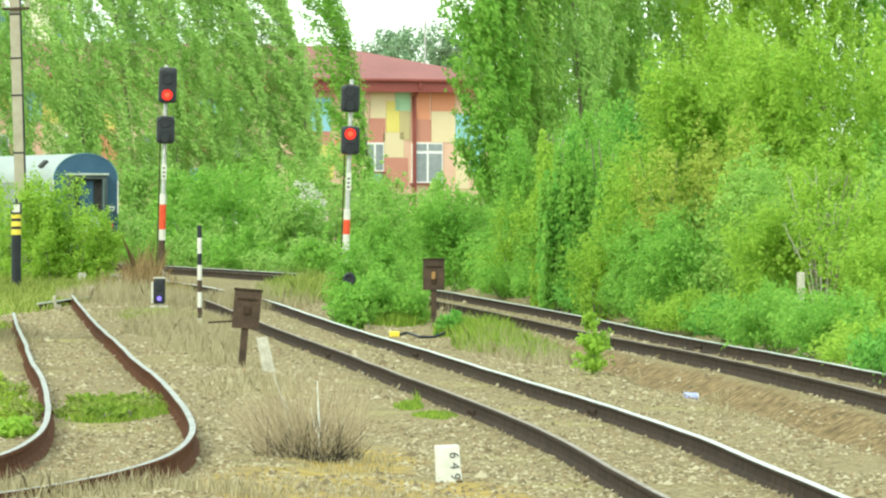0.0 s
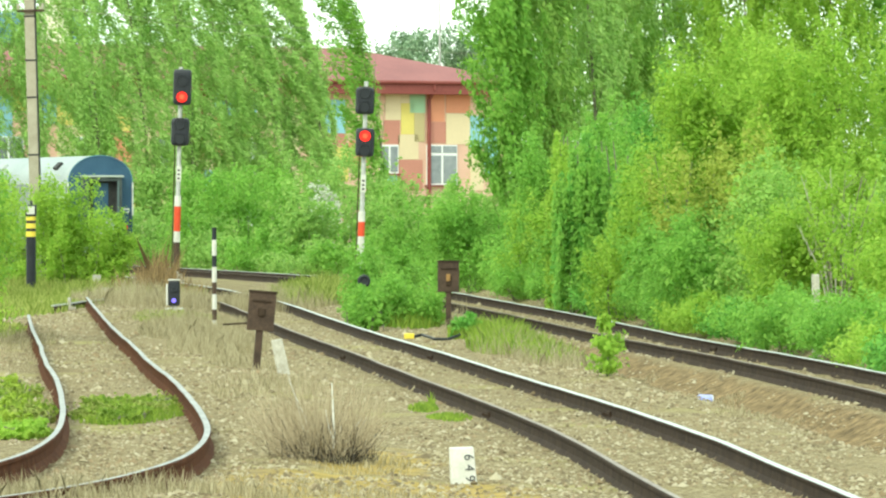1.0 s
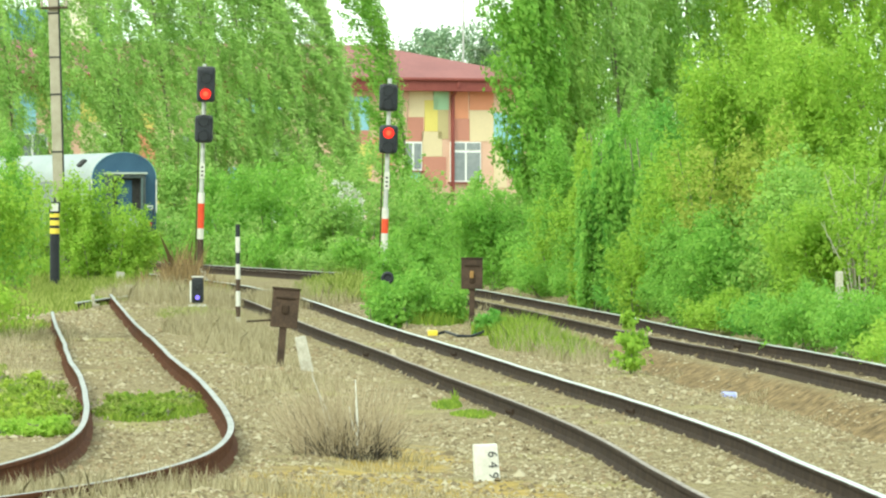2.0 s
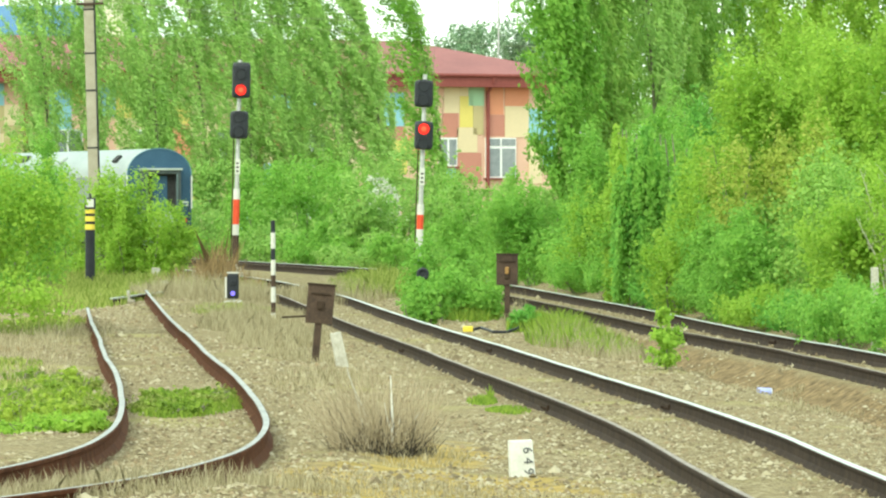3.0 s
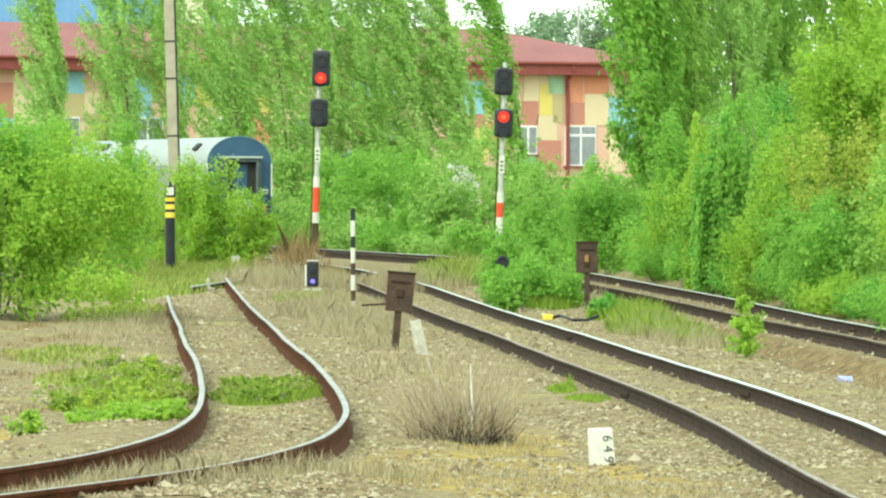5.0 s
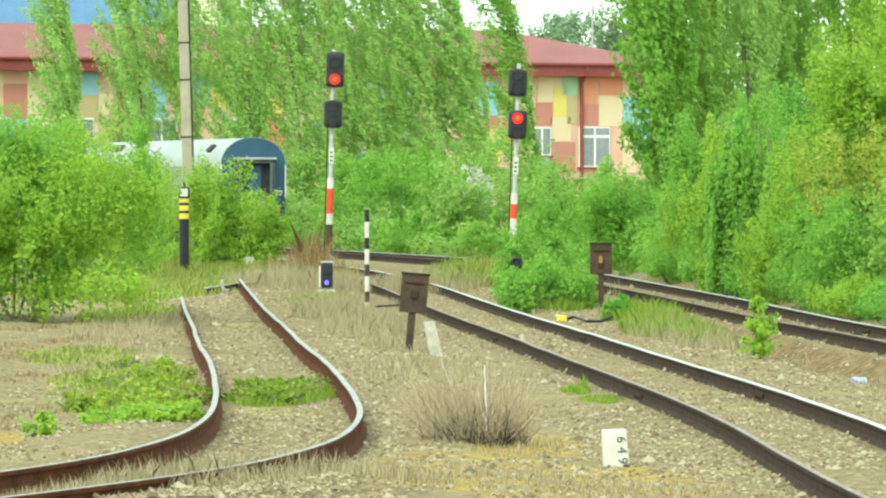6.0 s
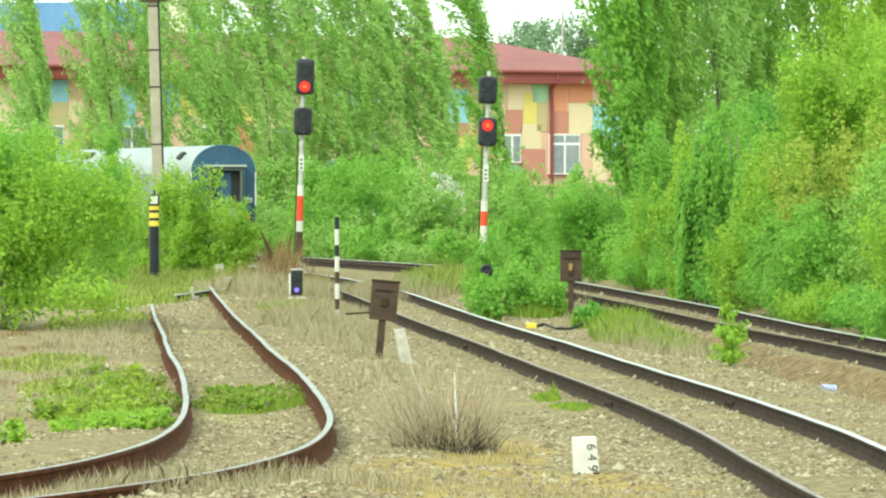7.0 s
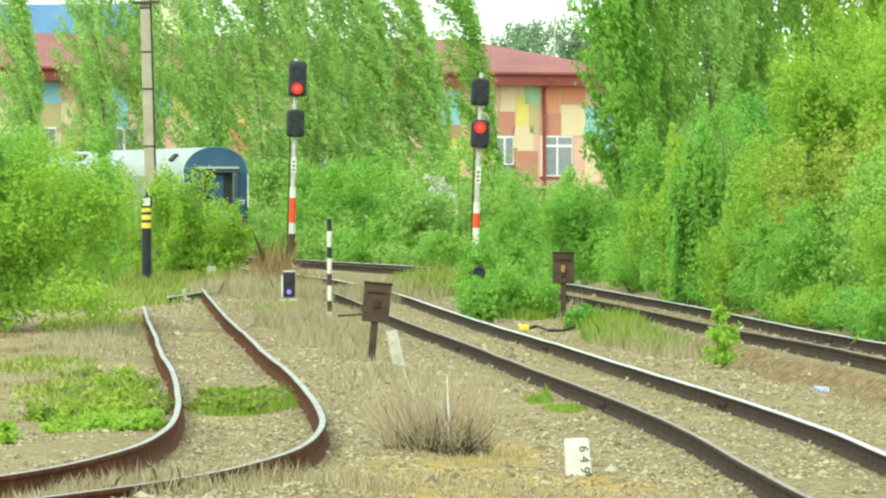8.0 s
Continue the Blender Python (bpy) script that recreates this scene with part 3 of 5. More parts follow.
signal(-8.36, 150, 1.5, [(0.06, 5.42, 6.48, 1, (6.12, 5.66)), (0.03, 4.22, 5.04, -1, (4.85, 4.42))],
       [(1.36, 1.68, WHITE, "white band"), (1.68, 2.42, RED, "red band"), (2.42, 2.74, WHITE, "white band"), (0.5, 1.36, RUSTY, "rusty mast foot")],
       6.55, (3.16, 3.62), "tall signal with two black heads, one lamp red")
signal(-2.84, 146, 2.0, [(-0.02, 5.10, 5.88, -1, (5.7, 5.3)), (0.02, 3.88, 4.70, 0, (4.47, 4.05))],
       [(1.05, 1.58, WHITE, "white band"), (1.58, 2.0, RED, "orange-red band"), (2.0, 2.3, WHITE, "white band")],
       6.05, (2.85, 3.35), "tall signal with two black heads, lower lamp red")


def dwarf_signal(x, y):
    t = thing("dwarf_signal", "low black shunting signal with a violet lamp", "railway signal", pose(x, y, ground_z(x, y)))
    part("base", box(0.42, 0.3, 0.10, None, 0.02), WHITE, t, "white painted base")
    part("foot", rod(0.06, 0.05, 0.15, pose(0, 0, 0.08), 10), STEEL, t)
    head = part("signal_head", box(0.27, 0.24, 0.60, pose(0, 0, 0.14), 0.05), BLACK, t)
    part("lens", rod(0.055, 0.05, 0.03, pose(0, -0.12, 0.27, 90), 16), LENS_VIOLET, head, "glowing violet lens")
    part("lens", rod(0.07, 0.06, 0.03, pose(0, -0.12, 0.52, 90), 16), LENS_OFF, head)
    part("top_strip", box(0.29, 0.1, 0.03, pose(0, -0.06, 0.745), 0.006), WHITE, t)
    part("side_strip", box(0.045, 0.2, 0.5, pose(-0.165, -0.03, 0.16), 0.01), WHITE, t)


dwarf_signal(-6.72, 120)


def banded_post(x, y, w, bands, label, name="marker_post", cap=None, lean=0.0):
    """A post of stacked painted lengths: (height from, to, paint)."""
    t = thing(name, label, "post", pose(x, y, ground_z(x, y) - 0.1, 0, lean, 0))
    for z0, z1, mat in bands:
        part("painted_length", rod(w / 2, w / 2, z1 - z0, pose(0, 0, z0), 14), mat, t)
    if cap:
        cap(t)
    return t


banded_post(-4.92, 102.5, 0.095, [(0, 0.12, BLACK), (0.12, 0.40, WHITE), (0.40, 0.62, RUSTY), (0.62, 0.93, WHITE), (0.93, 1.17, RUSTY), (1.17, 1.48, WHITE), (1.48, 1.71, BLACK), (1.71, 2.03, WHITE), (2.03, 2.28, BLACK)],
            "slender post banded black and white in dry grass", lean=-0.3)


def marker_cap(t):
    part("lamp_box", box(0.30, 0.2, 0.30, pose(0, 0, 2.28), 0.02), BLACK, t)
    part("lamp_face", box(0.22, 0.02, 0.22, pose(0, -0.11, 2.32), 0.01), WHITE, t, "white square face")
    part("finial", rod(0.05, 0.02, 0.14, pose(0, 0, 2.58), 8), BLACK, t)


banded_post(-11.8, 140, 0.27, [(0, 1.28, BLACK), (1.28, 1.70, BLACK), (1.70, 1.85, YELLOW), (1.85, 1.93, BLACK), (1.93, 2.07, YELLOW), (2.07, 2.15, BLACK), (2.15, 2.26, YELLOW), (2.26, 2.30, BLACK)],
            "stout post banded yellow and black with white square face", cap=marker_cap)


def board(x, y, w, h, z0, lean, turn, label, knob):
    """A rusty indicator board seen from behind, on a timber post."""
    t = thing("track_board", label, "sign", pose(x, y, ground_z(x, y) - 0.05, 0, lean, turn), "rusty track boards")
    part("post", box(0.115, 0.10, z0 + h * 0.8, None, 0.015), RUSTY, t)
    bm = box(w, 0.03, h, pose(0, -0.07, z0), 0.012)
    part("panel", bm, RUSTY, t, "rusty sheet metal panel")
    part("rim", box(w + 0.03, 0.05, 0.035, pose(0, -0.075, z0 + h - 0.02), 0.008), RUST, t)
    part("rim", box(w * 0.72, 0.05, 0.03, pose(0, -0.088, z0 + h * 0.74), 0.008), RUST, t)
    part("clamp", box(0.10, 0.05, 0.14, pose(0.0, -0.10, z0 + (h * 0.36 if knob else h * 0.2)), 0.02), YELLOW if knob == 2 else RUST, t)
    if knob == 1:
        part("arm", box(0.38, 0.025, 0.03, pose(-0.40, -0.05, z0 + 0.06, 0, -8, 0), 0.006), RUST, t)
    return t


board(-3.19, 80.0, 0.43, 0.62, 0.67, 5.0, 6, "square rusty board on a leaning timber post", 1)
BROWN_CLAMP = material("ochre_clamp", (0.22, 0.12, 0.04), (0.36, 0.21, 0.08), 6, 0.8)
bb = board(-0.2, 107.8, 0.46, 0.66, 0.83, 0.3, -3, "square rusty board on an upright timber post", 0)
part("clamp", box(0.09, 0.06, 0.16, pose(0.0, -0.12, 1.06), 0.03), BROWN_CLAMP, bb, "ochre clamp")


DIGIT = material("faded_black_digit", (0.05, 0.055, 0.06), (0.15, 0.15, 0.15), 12, 0.8)


def marker_stone(x, y, w, h, lean, label, digits=""):
    """A tapered whitewashed stone; digits run down its face."""
    t = thing("marker_stone", label, "marker stone", pose(x, y, ground_z(x, y) - 0.06, -4, lean, 8))
    bm = box(w, 0.13, h + 0.06, None, 0.018)
    for v in bm.verts:
        v.co.x *= 1 - 0.1 * v.co.z / h
        v.co.x += 0.008 * noise.noise(v.co * 9)
        v.co.z += 0.014 * noise.noise(v.co * 7 + Vector((3, 0, 0)))
    part("stone", bm, WHITE if digits else STONE_GREY, t)
    for i, ch in enumerate(digits):
        cu = bpy.data.curves.new("digit", "FONT")
        cu.body, cu.size, cu.align_x, cu.align_y, cu.extrude = ch, 0.13, "CENTER", "CENTER", 0.003
        ob = new("digit", cu)
        dg = bpy.context.evaluated_depsgraph_get()
        me = bpy.data.meshes.new_from_object(ob.evaluated_get(dg))
        bpy.data.objects.remove(ob)
        me.materials.clear()
        me.materials.append(DIGIT)
        d = new("digit", me)
        d.parent, d.matrix_basis = t, pose(0.052, -0.069, h - 0.04 - i * 0.1, 90, 0, 0) @ pose(0, 0, 0, 0, 0, -90)
    return t


marker_stone(0.06, 47.7, 0.25, 0.345, -3, "whitewashed marker stone with black digits 649", "649")
marker_stone(-2.68, 78.4, 0.19, 0.55, -12, "whitewashed stone leaning in dry grass")
marker_stone(6.17, 87.0, 0.13, 1.42, 0, "slim white post half hidden in the hedge")
marker_stone(-10.0, 140, 0.26, 0.55, 2, "small white concrete block in grass")
marker_stone(-8.50, 148.6, 0.2, 0.45, 1, "small white concrete block at the signal foot")
marker_stone(-8.16, 148.6, 0.2, 0.45, -2, "small white concrete block at the signal foot")
marker_stone(-9.2, 132, 0.22, 0.35, 4, "small white concrete block in grass")


def pole(x, y):
    """A tall concrete line pole with steel straps, a bracket and insulators."""
    t = thing("line_pole", "tall weathered concrete line pole with steel straps", "pole", pose(x, y, ground_z(x, y), 0, -1.6, 0))
    part("shaft", box(0.30, 0.28, 10.2, None, 0.03), CONCRETE, t)
    for z in (3.9, 5.6, 6.7, 8.0):
        part("strap", box(0.33, 0.31, 0.05, pose(0, 0, z), 0.008), GRIME, t)
    # dark rod down the right edge, drawn for the pole's shaded side
    part("edge_shade", rod(0.03, 0.03, 9.0, pose(0.17, -0.1, 0.4), 8), GRIME, t)
    part("crossarm", box(0.8, 0.1, 0.07, pose(0.05, -0.2, 8.15), 0.01), RUSTY, t)
    for dx in (-0.32, 0.40):
        part("insulator", rod(0.05, 0.035, 0.16, pose(dx, -0.2, 8.24), 10), CONCRETE, t)
    return t


pole(-12.45, 150)
wire = thing("overhead_wire", "thin grey wire from the line pole", "wire")
for k, (z, far) in enumerate(((8.72, 8.3), (8.60, 9.4))):
    v, f = tube([(-12.7 + 17 * s, 150 + 40 * s, z + (far - z) * s - 1.6 * s * (1 - s)) for s in np.linspace(0, 1, 16)], [0.006] * 16, 5)
    part("strand", (v, f), CONCRETE, wire)

# ---- school-like building behind the poplars ----
ROOF_RED = material("maroon_roof_sheet", (0.20, 0.060, 0.058), (0.29, 0.095, 0.088), 0.5, 0.6, fine=6, bump=0.1)
FASCIA = material("maroon_fascia", (0.19, 0.045, 0.04), (0.27, 0.075, 0.065), 1, 0.6)
RENDER_PEACH = material("peach_render", (0.64, 0.40, 0.30), (0.74, 0.50, 0.39), 0.7, 0.9, fine=12)
BLUE_BAND = material("blue_parapet", (0.11, 0.24, 0.46), (0.17, 0.33, 0.56), 0.7, 0.7)
CREAM = material("cream_render", (0.72, 0.66, 0.52), (0.82, 0.77, 0.64), 0.7, 0.9, fine=12)
FRAME_WHITE = material("white_window_frame", (0.76, 0.77, 0.77), (0.86, 0.87, 0.86), 2, 0.5)
PANE = material("window_pane", (0.16, 0.19, 0.21), (0.30, 0.33, 0.34), 0.8, 0.12, spec=0.6)
PATCHES = [material("patch_" + n, c, tuple(min(0.95, v * 1.12) for v in c), 0.8, 0.9, fine=12) for n, c in (
    ("cream", (0.66, 0.55, 0.36)), ("yellow", (0.66, 0.56, 0.17)), ("salmon", (0.64, 0.28, 0.17)), ("sky", (0.28, 0.52, 0.62)),
    ("mint", (0.36, 0.56, 0.36)), ("rose", (0.48, 0.22, 0.17)), ("orange", (0.60, 0.16, 0.08)), ("sand", (0.48, 0.41, 0.22)))]


def window(parent, x, z, w, h, transom=0.0):
    """A white-framed casement in the front wall with two panes and, above a transom, two small ones."""
    win = part("window", box(w, 0.10, h, pose(x, -0.03, z), 0.01), FRAME_WHITE, parent, "white framed window")
    for s in (-1, 1):
        part("pane", box(w / 2 - 0.12, 0.03, h - 0.16 - transom, pose(x + s * w / 4, -0.085, z + 0.08)), PANE, win)
        if transom:
            part("pane", box(w / 2 - 0.1, 0.03, transom - 0.1, pose(x + s * w / 4, -0.085, z + h - transom + 0.05)), PANE, win)
    part("sill", box(w + 0.16, 0.2, 0.06, pose(x, -0.1, z - 0.065)), FASCIA, win)


def patch_building():
    t = thing("school_building", "long two-storey building with patchwork pastel facade and maroon roof", "building", pose(1.38, 273.7, -0.13, 0, 0, 27) @ Matrix.Scale(1.15, 4))
    L, DEEP, H = 36.0, 12.0, 7.8
    part("wall", box(L + 1.4, DEEP, H, pose(-L / 2 + 0.7, DEEP / 2, 0)), RENDER_PEACH, t, "peach rendered wall")
    e, top, run = 0.7, 10.0, 5.6
    v = [(-L - e, -e, H - 0.12), (e + 1.4, -e, H - 0.12), (e + 1.4, DEEP + e, H - 0.12), (-L - e, DEEP + e, H - 0.12), (-L + run, DEEP / 2, top), (1.4 - run, DEEP / 2, top)]
    v += [(x, y, z + 0.62) for x, y, z in v[:4]]
    f = [(0, 1, 7, 6), (1, 2, 8, 7), (2, 3, 9, 8), (3, 0, 6, 9), (6, 7, 5, 4), (7, 8, 5), (8, 9, 4, 5), (9, 6, 4), (3, 2, 1, 0)]
    roof = part("roof", (v, f), [ROOF_RED, FASCIA], t, "low hipped maroon sheet roof")
    for i in (0, 1, 2, 3, 8):
        roof.data.polygons[i].material_index = 1
    part("gutter", rod(0.09, 0.09, L + 1.4 + 2 * e, pose(-L - e, -e - 0.05, H + 0.42, 0, 90), 8), FASCIA, t)
    for x in (-2.9, -14.5, -26):
        v, f = tube([(x, -e, H + 0.35), (x, -e, H + 0.1), (x, -0.12, H - 0.35), (x, -0.12, 0.1)], [0.09] * 4, 8)
        part("downpipe", (v, f), FASCIA, t, "maroon downpipe")
    rng = random.Random(7)
    # the patches that show between the trees: along the wall, height, width, tall, paint
    shown = [(-4.73, 6.47, 0.8, 1.3, 0), (-3.98, 5.81, 0.68, 1.45, 1), (-4.11, 7.27, 0.42, 0.5, 0), (-3.46, 6.82, 0.8, 0.95, 4), (-3.36, 5.47, 0.54, 1.34, 7), (-4.8, 5.36, 0.8, 1.1, 5), (-3.94, 4.64, 1.06, 1.16, 0),
             (-2.5, 6.42, 0.9, 1.35, 2), (-2.46, 5.41, 0.96, 1.0, 5), (-1.34, 5.36, 1.25, 1.45, 0), (-1.34, 6.83, 1.25, 0.9, 2), (-0.35, 5.2, 0.7, 1.5, 3), (-0.35, 3.2, 0.7, 1.9, 0), (0.4, 4.0, 0.7, 2.6, 3),
             (-5.05, 3.45, 1.04, 0.46, 3), (-3.85, 3.2, 1.3, 1.42, 5), (-5.9, 5.6, 1.0, 2.1, 0), (-6.5, 4.2, 1.0, 1.3, 2), (-7.75, 5.84, 1.1, 1.55, 3), (-7.7, 5.22, 1.1, 0.6, 5), (-7.5, 3.6, 0.9, 1.6, 1), (-8.13, 3.6, 0.34, 1.1, 6), (-6.9, 5.7, 0.55, 1.4, 7), (-8.75, 4.0, 0.8, 3.2, 7)]
    for x, z, w, h, c in shown:
        part("facade_patch", box(w, 0.04, h, pose(x, -0.012, z)), PATCHES[c], t)
    x = -9.6
    while x > -L + 0.8:
        w = rng.uniform(0.7, 1.5)
        z = 0.6
        while z < 7.2:
            h = rng.uniform(0.9, 2.2)
            if rng.random() < 0.8:
                part("facade_patch", box(w, 0.04, min(h, 7.9 - z), pose(x - w / 2, -0.012, z)), PATCHES[rng.choice((0, 0, 7, 1, 5, 0, 2, 3))], t)
            z += h + 0.01
        x -= w + 0.01
    for wx, wz in ((-1.0, 3.9), (-4.9, 2.95), (-12, 3.9), (-16, 3.9), (-20, 3.9), (-24, 3.9), (-28, 3.9), (-32, 3.9), (-12, 0.9), (-20, 0.9), (-28, 0.9)):
        if wx == -1.0:
            window(t, -2.2, 3.45, 1.6, 1.88, 0.42)
        elif wx == -4.9:
            window(t, -4.95, 3.98, 0.95, 1.34)
        else:
            window(t, wx, wz, 1.5, 1.7)


patch_building()


def block_behind():
    t = thing("apartment_block", "cream block with a blue parapet above the maroon roof", "building", pose(-31.6, 305.9, -0.07) @ Matrix.Scale(1.15, 4))
    part("wall", box(14.0, 10, 11.0, pose(0, 5, 0)), CREAM, t)
    part("parapet", box(14.1, 10.1, 1.6, pose(0, 5, 11.0)), BLUE_BAND, t, "blue parapet")
    part("stair_tower", box(1.5, 4, 14.5, pose(6.3, 1.0, 0)), CREAM, t)
    for i in range(6):
        w = part("window", box(1.3, 0.12, 1.3, pose(-5.5 + i * 2.0, -0.03, 8.6), 0.01), FRAME_WHITE, t)
        part("pane", box(1.1, 0.04, 1.1, pose(-5.5 + i * 2.0, -0.09, 8.7)), PANE, w)


block_behind()
mast = thing("antenna_mast", "thin grey antenna mast behind the roof", "mast", pose(-1.03, 290, rise(290)))
part("tube", rod(0.07, 0.045, 18.6, None, 8), STEEL, mast)

# ---- plants ----
def trunk(parent, h, r, lean=0.0, limbs=7, spread=1.0, rng=None, start=0.25):
    """A tapered trunk with limbs, as one mesh."""
    line = [(lean * (t ** 1.6) + 0.05 * math.sin(5 * t), 0, h * t) for t in np.linspace(0, 1, 7)]
    v, f = tube(line, [r * (1 - 0.85 * t) for t in np.linspace(0, 1, 7)], 7)
    for i in range(limbs):
        t = start + (0.9 - start) * i / max(limbs - 1, 1)
        a = rng.uniform(0, 6.28)
        p = Vector((lean * t ** 1.6, 0, h * t))
        q = p + Vector((math.cos(a) * spread, math.sin(a) * spread, h * 0.16)) * (1.1 - 0.7 * t)
        tube([p, (p + q) / 2 + Vector((0, 0, -0.05 * h * 0.3)), q], [r * 0.4 * (1 - 0.6 * t), r * 0.25 * (1 - 0.6 * t), r * 0.06], 5, v, f)
    return part("trunk", (v, f), BARK, parent)


def clumped(rng, lobes, clumps, per, rc, inner=0.35):
    """Leaf places and facings: leafy sprigs over the shells of ellipsoid lobes (cx, cy, cz, rx, ry, rz), reaching up and out."""
    lobes = np.array(lobes, float)
    # each lobe carries smaller knobs, with hollows between them
    knobs = 9
    d = unit(rng.normal(size=(len(lobes) * knobs, 3)) + np.array([0, -0.35, 0.15]))
    base = np.repeat(lobes, knobs, axis=0)
    base[:, :3] += d * base[:, 3:] * rng.uniform(0.55, 0.9, (len(base), 1))
    base[:, 3:] *= rng.uniform(0.26, 0.46, (len(base), 1))
    lobes = np.concatenate([lobes * np.array([1, 1, 1, 0.72, 0.72, 0.72]), base])
    wts = lobes[:, 3] * lobes[:, 5]
    which = rng.choice(len(lobes), clumps, p=wts / wts.sum())
    d = unit(rng.normal(size=(clumps, 3)))
    flip = (d[:, 1] > 0.2) & (rng.uniform(0, 1, clumps) < 0.35)
    d[flip, 1] *= -1
    r = rng.uniform(inner, 1.0, (clumps, 1)) ** 0.6
    c = lobes[which, :3] + d * r * lobes[which, 3:] * rng.uniform(0.8, 1.1, (clumps, 1))
    way = unit(d * 0.6 + np.array([0, 0, 0.75]) + rng.normal(size=d.shape) * 0.35)
    length = rc * rng.uniform(1.2, 3.6, (clumps, 1))
    k = np.repeat(np.arange(clumps), per)
    s = rng.uniform(-0.45, 0.75, (clumps * per, 1))
    off = rng.normal(size=(clumps * per, 3)) * rc * 0.5 * (1.1 - 0.8 * np.clip(s, 0, 1))
    p = c[k] + way[k] * length[k] * s + off
    nrm = unit(d[k] * 0.5 + unit(off + 1e-6) * 0.6 + np.array([0, 0, 0.45]) + rng.normal(size=p.shape) * 0.45)
    keep = p[:, 2] > 0.02
    return p[keep], nrm[keep]


def bush(x, y, lobes, mat, label, seed, clumps=260, per=34, rc=0.17, size=0.09, name="bush", category="bush", group="trackside bushes", grain=None, long=1.5):
    """A shrub of lobes given relative to its foot, with stems."""
    rng = np.random.default_rng(seed)
    t = thing(name, label, category, pose(x, y, ground_z(x, y) - 0.03), group)
    for cx, cy, cz, rx, ry, rz in lobes[:5]:
        a = rng.uniform(0, 6.28)
        tip = Vector((cx + math.cos(a) * rx * 0.3, cy + math.sin(a) * ry * 0.3, cz + rz * 0.4))
        foot = Vector((cx * 0.6 + rng.uniform(-0.2, 0.2), cy * 0.6 + rng.uniform(-0.2, 0.2), 0))
        part("stem", tube([foot, (foot + tip) / 2 + Vector((rng.uniform(-0.2, 0.2), 0, 0.1)), tip], [0.012 + 0.007 * tip.z, 0.008 + 0.004 * tip.z, 0.006], 5), BARK, t)
    p, nrm = clumped(rng, lobes, clumps, per, rc)
    leaves("foliage", p, nrm, size, mat, t, rng, long, grain)
    return t


def lobed(rng, w, d, h, n):
    """Random lobes filling a mound w wide, d deep and h high."""
    out = []
    for i in range(n):
        u = rng.uniform(-0.5, 0.5)
        top = h * (1 - 1.1 * abs(u) ** 2.2) * rng.uniform(0.72, 1.0)
        rz = top * rng.uniform(0.28, 0.5)
        out.append((u * w, rng.uniform(-0.5, 0.5) * d, max(top - rz, rz * 0.8), w * rng.uniform(0.16, 0.26), d * rng.uniform(0.25, 0.4), rz))
    out.append((0, 0, h * 0.3, w * 0.45, d * 0.45, h * 0.32))
    if h > 1.0:
        out += [(w * u, -d * 0.32, 0.30 + 0.06 * h, w * 0.2, d * 0.25, 0.30 + 0.06 * h) for u in (-0.36, 0.0, 0.36)]
    return out


def mound(x, y, w, d, h, mat, label, seed, lobes=7, dens=1.0, size=0.063, rc=0.17, **kw):
    rng = np.random.default_rng(seed + 1000)
    area = (w + d) * h * 1.3 + w * d
    return bush(x, y, lobed(rng, w, d, h, lobes), mat, label, seed, int(area * (15 if h < 2.4 else 12) * dens * (0.09 / size) ** 1.3), 25, rc, size, **kw)


def poplar(x, y, h, w, lean, mat, label, seed, branches=150, per=75, size=0.11, base=1.5):
    """A windblown poplar: many steep branches, their leaves trailing with the wind."""
    rng = np.random.default_rng(seed)
    t = thing("poplar_tree", label, "tree", pose(x, y, ground_z(x, y) - 0.05), "windblown poplars")
    trunk(t, h * 0.95, 0.05 + h * 0.002, lean, 9, w * 0.14, rng, 0.3)
    u = rng.uniform(0, 1, branches)
    z0 = base + u * (h - base) * 0.9
    prof = np.sin(np.pi * np.clip(0.12 + 0.86 * u, 0, 1)) ** 0.6
    a = rng.uniform(0, 6.28, branches)
    reach = w * 0.5 * prof * rng.uniform(0.45, 1.1, branches)
    length = h * rng.uniform(0.08, 0.17, branches)
    k = np.repeat(np.arange(branches), per)
    s = rng.uniform(0, 1, len(k)) ** 0.8
    z = z0[k] + s * length[k]
    bend = lean * np.clip(z / h, 0, 1.1) ** 1.6
    out = reach[k] * (0.25 + 0.75 * s)
    p = np.stack([bend + np.cos(a[k]) * out + lean * 0.42 * s ** 1.3, np.sin(a[k]) * out, z], 1)
    p += rng.normal(size=p.shape) * np.array([0.11, 0.11, 0.16]) * (1.15 - 0.6 * s[:, None])
    nrm = unit(np.stack([np.cos(a[k]), np.sin(a[k]), np.full(len(k), 0.5)], 1) + rng.normal(size=p.shape) * 0.6)
    leaves("crown", p, nrm, size, mat, t, rng, 2.3, (lean * 0.75, 0, 1.0))
    return t


